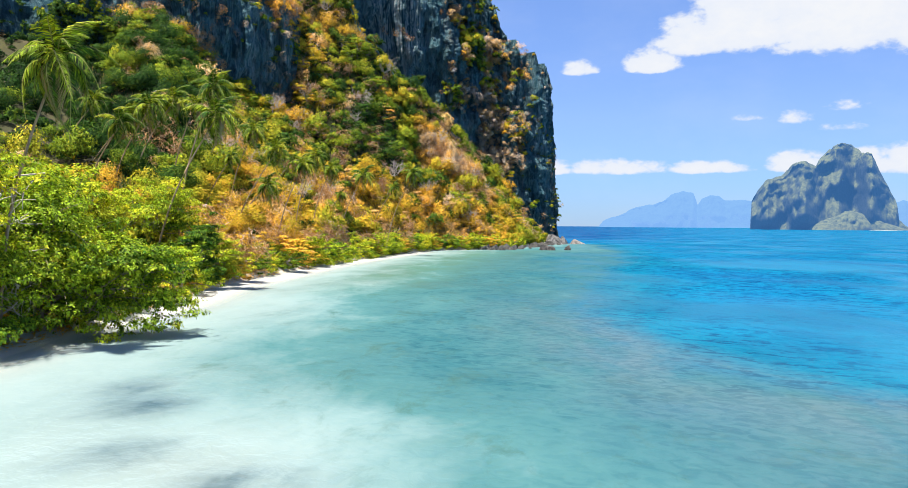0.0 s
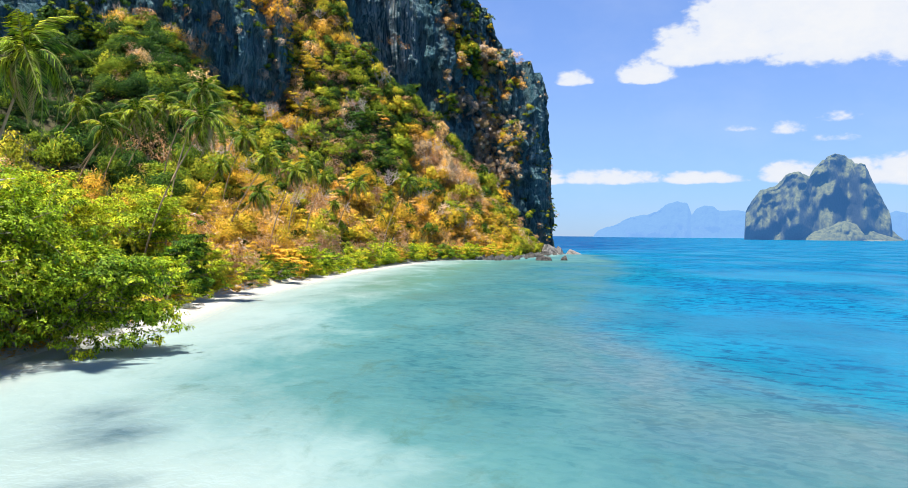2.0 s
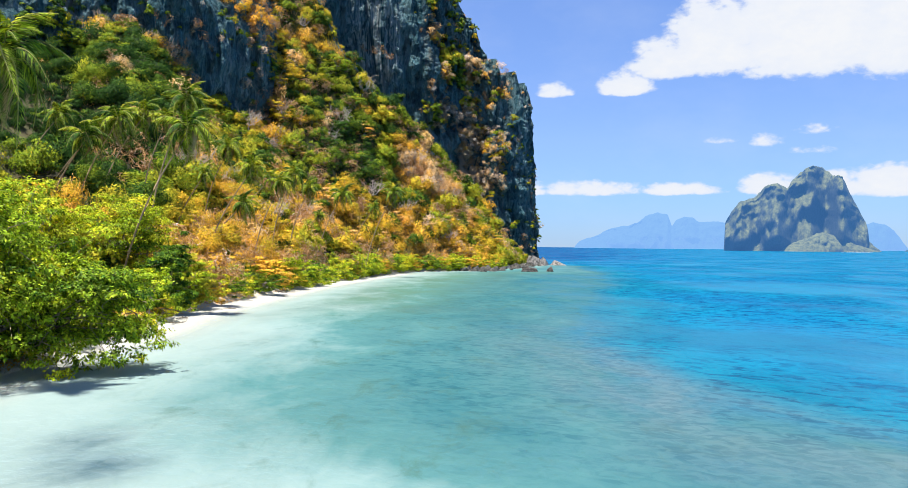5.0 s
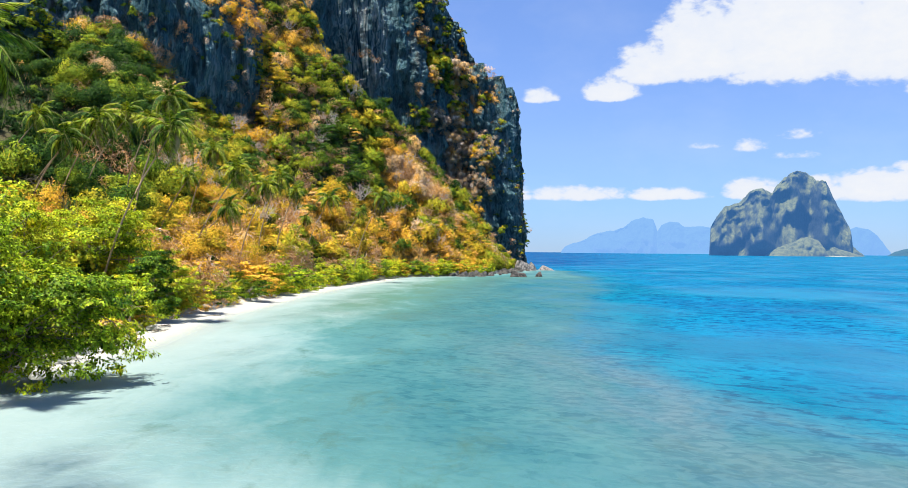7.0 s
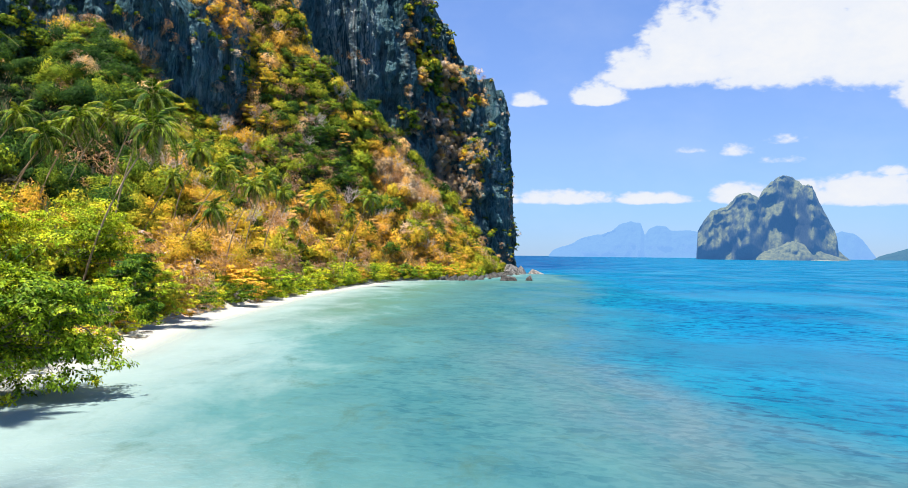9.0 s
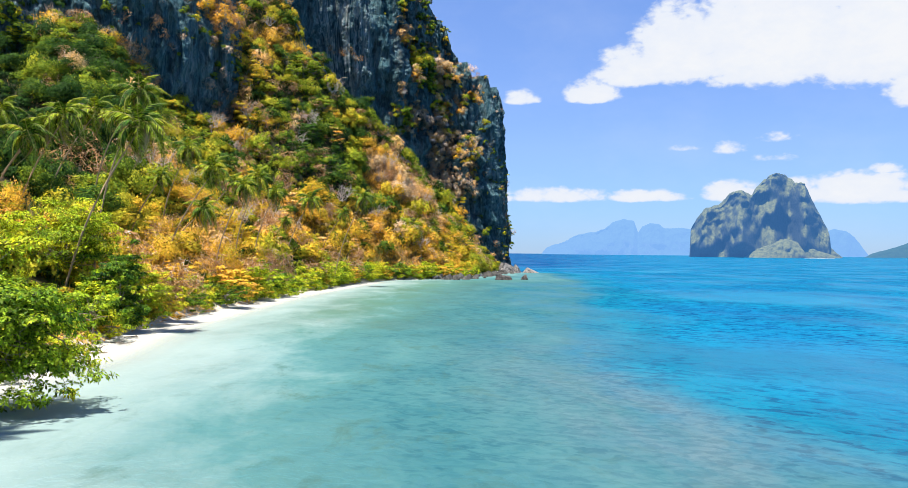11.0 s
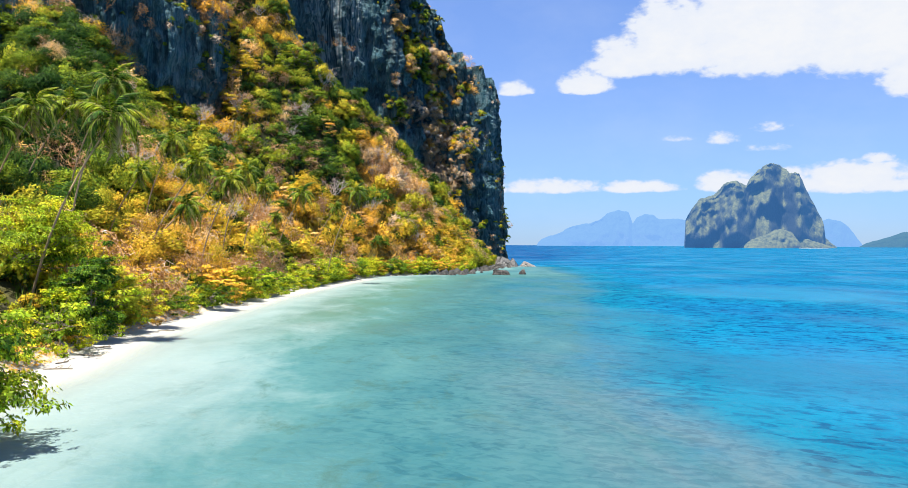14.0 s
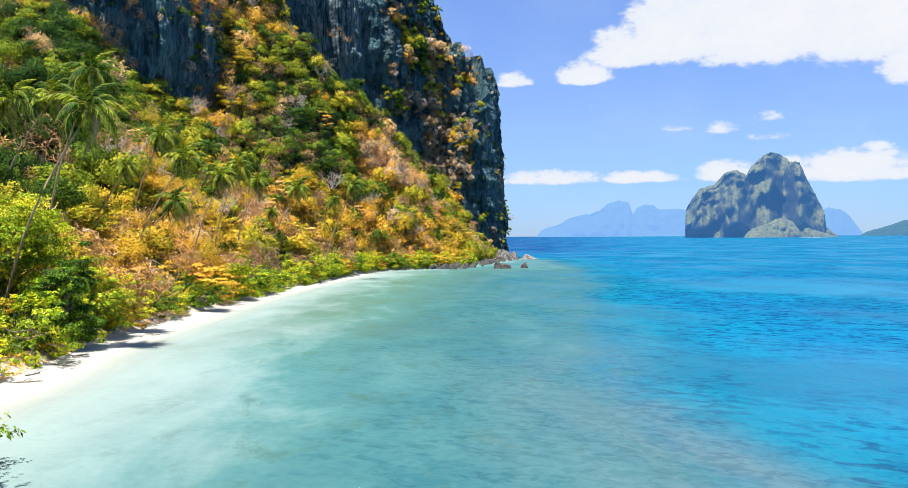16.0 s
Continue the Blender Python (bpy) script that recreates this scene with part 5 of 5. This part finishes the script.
CROWNS = [
    (-31.8, 117.0, 23.2, 1.05), (-35.2, 128.0, 28.8, 0.90), (-52.2, 160.0, 31.7, 1.05), (-49.6, 141.0, 27.9, 1.00), (-53.2, 138.0, 24.7, 0.95),
    (-55.9, 150.0, 27.9, 0.80), (-46.6, 155.0, 30.2, 0.80), (-40.4, 156.0, 21.0, 0.62), (-43.5, 185.0, 28.8, 0.95), (-32.0, 155.0, 22.0, 0.85),
    (-34.7, 160.0, 16.0, 0.85), (-30.8, 175.0, 20.9, 0.80), (-31.0, 190.0, 23.7, 0.85), (-29.9, 205.0, 22.1, 0.75), (-31.7, 235.0, 16.9, 0.60),
    (-24.7, 228.0, 21.9, 1.00), (-19.1, 262.0, 20.2, 0.80), (-12.4, 245.0, 23.5, 0.95), (-37.9, 200.0, 23.7, 0.75), (-66.9, 160.0, 31.4, 0.95),
]


def plant_palms():
    rng = np.random.default_rng(51)
    for k, (x, y, z, s) in enumerate(CROWNS):
        bx, by = x - rng.uniform(4.5, 8.5), y + rng.uniform(-1.0, 3.0)
        bz = min(ground_z(bx, by), z - 8.0)
        palm((bx, by, bz - 0.3), (x, y, z), s, 500 + k, "tall coconut palm with a leaning grey trunk on the slope")
    palm((-31.0, 62.5, ground_z(-31.0, 62.5) - 0.3), (-26.6, 62.0, 20.0), 0.95, 599, "tall coconut palm rising behind the shore tree")


plant_palms()

# ---------------------------------------------------------------- rocks


def rock_mesh(name, seed, material, cuts=3):
    """A broken block: a rough ball cut back by flat faces."""
    rng = np.random.default_rng(700 + seed)
    bm = bmesh.new()
    bmesh.ops.create_icosphere(bm, subdivisions=cuts, radius=1.0)
    planes = []
    for _ in range(16):
        d = rng.normal(size=3)
        d[2] = abs(d[2]) * 0.8
        planes.append((Vector(d).normalized(), rng.uniform(0.42, 0.85)))
    for v in bm.verts:
        q = np.array(v.co) + seed * 3.7
        v.co *= 1.15 + 0.22 * float(fbm(q * 0.9, 2))
        for d, reach in planes:
            over = v.co.dot(d) - reach
            if over > 0:
                v.co -= d * over * 0.97
        v.co *= 1 + 0.05 * float(fbm(q * 3.1, 2))
    me = bpy.data.meshes.new(name)
    bm.to_mesh(me)
    bm.free()
    me.materials.append(material)
    return me


def rock(name, me, x, y, z, sx, sy, sz, turn, label, group=""):
    ob = new(name, me)
    ob.matrix_basis = pose(x, y, z, 0, 0, turn) @ Matrix.Diagonal((sx, sy, sz, 1))
    return tagged(ob, label, "rock", group)


BIG = [rock_mesh("boulder", k, BOULDER) for k in range(3)]
DARK = [rock_mesh("boulder", 20 + k, WET_ROCK) for k in range(2)]
SMALL = [rock_mesh("shore_rock", 10 + k, SHORE_ROCK, 2) for k in range(4)]
rock("boulder", BIG[0], 45.6, 409.0, 1.4, 5.8, 4.6, 5.4, 10, "large pale boulder at the foot of the cliff")
rock("boulder", BIG[1], 51.6, 411.0, 0.6, 4.2, 3.6, 4.2, 70, "pale cracked boulder beside the largest one")
rock("boulder", DARK[0], 33.4, 309.5, 0.3, 4.4, 3.0, 2.5, 0, "flat dark boulder standing alone in the shallows")
rock("boulder", DARK[1], 41.4, 313.5, 0.2, 2.1, 1.9, 2.8, 130, "small pointed boulder standing in the shallows")
rock("boulder", BIG[2], 58.7, 416.0, 0.2, 5.0, 3.0, 2.2, 5, "low pale boulder awash off the point")


def shore_rocks():
    rng = np.random.default_rng(91)
    for k in range(105):
        u = rng.uniform(12.2, 15.9)
        i = int(u / STATIONS * (NU - 1))
        f = LAND[i, 3]
        s = rng.uniform(0.6, 1.5) * (1.7 if rng.uniform() < 0.25 else 1.0)
        off = rng.uniform(0, 1) ** 1.8 * 9.0
        x, y = f[0] - 0.5 + off * 0.8, f[1] - off * 0.7 + rng.uniform(-2, 1)
        rock("shore_rock", SMALL[k % 4], x, y, rng.uniform(-0.1, 0.55) * s, s * rng.uniform(0.9, 1.9), s, s * rng.uniform(0.7, 1.25), rng.uniform(0, 360),
             "dark weathered rock at the waterline", "rocks along the shore")


shore_rocks()

# ---------------------------------------------------------------- driftwood


def driftwood(x, y, length, turn, seed):
    """A bleached bough with a few broken side branches, lying on the sand."""
    rng = np.random.default_rng(seed)
    stem = bent((-length / 2, 0, 0.0), (length / 2, 0, 0.05), rng, 0.06)
    stem[:, 2] = np.abs(stem[:, 2]) * 0.3
    wood = [tube(stem, np.linspace(0.10, 0.04, 7), 6)]
    for k in (2, 3, 5):
        tip = stem[k] + np.array([rng.uniform(0.3, 0.7), rng.uniform(-0.8, 0.8), rng.uniform(0.1, 0.35)])
        wood.append(tube(bent(stem[k], tip, rng, 0.1, 4), np.linspace(0.045, 0.015, 4), 5))
    ob = new("driftwood", mesh_of("driftwood", *join(wood), BARK, smooth=True))
    ob.matrix_basis = pose(x, y, sand_z(x, y) + 0.03, 0, 0, turn)
    return tagged(ob, "weathered brown driftwood bough lying on white sand", "driftwood", "driftwood on the beach")


def sand_z(x, y):
    """The higher of the beach and the headland's foot."""
    deep = float(water_depth(np.array([[x]]), np.array([[y]]))[0][0, 0])
    shore = LAND[:, :8].reshape(-1, 3)
    near = shore[np.argmin((shore[:, 0] - x) ** 2 + (shore[:, 1] - y) ** 2)]
    return max(min(-deep, 0.45), float(near[2]) if np.hypot(near[0] - x, near[1] - y) < 1.2 else -1.0)


for spot in ((-29.6, 97.5, 2.2, 20, 1), (-30.6, 101.0, 1.6, 75, 2), (-30.2, 106.0, 2.6, -15, 3), (-30.8, 111.5, 1.5, 40, 4), (-29.2, 128.0, 1.8, 10, 5)):
    driftwood(*spot)

# ---------------------------------------------------------------- far islands


def hazy_rock(name, green, stone, air, veil):
    """Wooded limestone, with the haze of kilometres of bright air mixed in as a glow."""
    m, n = material(name)
    a = n.noise(0.014, 5.0, 0.6, n.place(1, 1, 0.9))
    b = n.noise(0.07, 6.0, 0.72, n.place(1, 1, 0.9))
    geo = n.node("ShaderNodeNewGeometry")
    z = n.node("ShaderNodeSeparateXYZ")
    n.link(geo.outputs["Normal"], z.inputs[0])
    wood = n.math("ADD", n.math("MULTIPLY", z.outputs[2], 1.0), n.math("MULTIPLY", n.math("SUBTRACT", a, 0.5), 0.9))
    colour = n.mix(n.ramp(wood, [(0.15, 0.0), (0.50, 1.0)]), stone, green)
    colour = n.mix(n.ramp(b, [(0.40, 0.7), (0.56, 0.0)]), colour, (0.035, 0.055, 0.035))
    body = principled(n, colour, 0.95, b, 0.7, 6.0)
    # haze painted in: an even blue glow laid over the rock
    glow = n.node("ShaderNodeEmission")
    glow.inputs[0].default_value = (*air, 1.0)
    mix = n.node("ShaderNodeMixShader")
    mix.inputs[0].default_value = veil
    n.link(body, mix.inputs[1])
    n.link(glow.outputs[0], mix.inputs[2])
    finish(n, mix.outputs[0])
    return m


# bare stone, tinted dark blue to carry the steep faces' shade in its colour
NEAR_ISLE = hazy_rock("hazed_island_rock", (0.19, 0.20, 0.075), (0.06, 0.078, 0.085), (0.036, 0.130, 0.335), 0.43)
FAR_ISLE = hazy_rock("hazed_far_island_rock", (0.06, 0.10, 0.05), (0.16, 0.16, 0.15), (0.135, 0.28, 0.55), 0.80)
MID_ISLE = hazy_rock("hazed_low_island_rock", (0.05, 0.085, 0.03), (0.09, 0.09, 0.075), (0.04, 0.145, 0.30), 0.68)


def island(name, y, profile, thick, material, label, seed, rough=1.0, spurs=()):
    """An island from its outline (x, height) at the distance y: full in the middle, steep at both faces."""
    prof = np.asarray(profile, float)
    n, k = (240, 70) if thick > 180 else (130, 36)
    x = np.linspace(prof[0, 0], prof[-1, 0], n)
    h = np.interp(x, prof[:, 0], prof[:, 1])
    across = np.linspace(-1, 1, k)
    dome = np.clip(1 - np.abs(across) ** 2.0, 0, 1) ** 0.75
    px = np.repeat(x[:, None], k, 1)
    half = thick * np.sqrt(np.clip(h / h.max(), 0.02, 1))
    pz = h[:, None] * dome[None] - 3
    p = np.stack([px, y + across[None] * half[:, None], pz], -1)
    w = np.clip(pz / 30, 0, 1)
    s = 1.0 / thick
    ridge = 1 - np.abs(fbm(p * np.array([2.2, 1.5, 2.0]) * s + seed, 5, 0.5))
    gully = fbm(p * np.array([2.0, 1.0, 1.4]) * s + seed + 4, 3, 0.5)
    push = (ridge * 0.34 - 0.24 + gully * 0.16) * thick * rough
    for middle, width, reach in spurs:
        push = push + reach * np.exp(-((px - middle * y) / (width * y)) ** 2)
    p[..., 1] -= push * w
    p[..., 2] += fbm(p * s * 7 + seed + 3, 4, 0.6) * thick * 0.03 * rough * w
    # turn the body to face the bay
    p[..., 0] *= p[..., 1] / y
    ob = new(name, mesh_of(name, p.reshape(-1, 3), grid_faces(n, k), material, smooth=True))
    return tagged(ob, label, "island", kind="structure")


# outlines in the distance: (bearing as x / y, height / y)
ISLE = [(0.3482, 0.0007), (0.3497, 0.0355), (0.3585, 0.0497), (0.3694, 0.0603), (0.384, 0.0653), (0.3986, 0.0781), (0.4133, 0.0795), (0.4228, 0.0767), (0.4257, 0.0767), (0.4316, 0.0866), (0.4404, 0.0959), (0.4522, 0.1038), (0.4662, 0.1081), (0.4757, 0.1024), (0.4816, 0.0938), (0.492, 0.0902), (0.5016, 0.0709), (0.5112, 0.0565), (0.5163, 0.0458), (0.5237, 0.0314), (0.5259, 0.0134), (0.5349, 0.0062), (0.5438, 0.0)]
APRON = [(0.4153, 0.0004), (0.4226, 0.0067), (0.4329, 0.0124), (0.4461, 0.0174), (0.4594, 0.0237), (0.4682, 0.0266), (0.4793, 0.0237), (0.4918, 0.0179), (0.5089, 0.0113), (0.5237, 0.0069), (0.5423, 0.0004)]
RANGE = [(0.1682, 0.0031), (0.1732, 0.0087), (0.186, 0.0136), (0.1967, 0.0177), (0.2109, 0.0247), (0.2288, 0.0282), (0.2431, 0.0316), (0.2539, 0.0408), (0.2682, 0.045), (0.2804, 0.0421), (0.2854, 0.0287), (0.2905, 0.0357), (0.3006, 0.0406), (0.3114, 0.0392), (0.3186, 0.0335), (0.3367, 0.0342), (0.3497, 0.0334), (0.3657, 0.0312), (0.3948, 0.0105), (0.4021, 0.0011)]
STACK = [(0.5089, 0.0006), (0.5185, 0.0314), (0.5312, 0.0364), (0.5461, 0.0335), (0.5572, 0.0262), (0.5684, 0.0118), (0.5737, 0.006), (0.5759, 0.0)]
LOW = [(0.5647, 0.0), (0.5796, 0.0074), (0.6021, 0.013), (0.6247, 0.0202), (0.6473, 0.023), (0.6928, 0.0199), (0.7385, 0.0088), (0.7691, 0.0)]


def outline(y, rows):
    return [(a * y, b * y) for a, b in rows]


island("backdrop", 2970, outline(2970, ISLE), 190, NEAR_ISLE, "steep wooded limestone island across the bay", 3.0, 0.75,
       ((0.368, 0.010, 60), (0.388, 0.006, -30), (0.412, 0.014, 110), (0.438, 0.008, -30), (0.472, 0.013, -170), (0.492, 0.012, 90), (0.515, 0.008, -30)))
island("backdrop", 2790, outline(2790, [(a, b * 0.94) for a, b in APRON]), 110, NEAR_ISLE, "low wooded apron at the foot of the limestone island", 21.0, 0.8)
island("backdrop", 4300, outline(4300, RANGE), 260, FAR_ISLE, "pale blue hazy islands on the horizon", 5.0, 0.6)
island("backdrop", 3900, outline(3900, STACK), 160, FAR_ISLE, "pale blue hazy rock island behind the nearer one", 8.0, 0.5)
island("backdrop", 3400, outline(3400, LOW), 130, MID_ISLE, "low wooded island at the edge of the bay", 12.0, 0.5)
island("backdrop", 2650, outline(2650, [(0.487, 0.0), (0.491, 0.0016), (0.51, 0.0019), (0.53, 0.0016), (0.536, 0.0)]), 14, SAND,
       "strip of white beach under the far island", 30.0, 0.0)
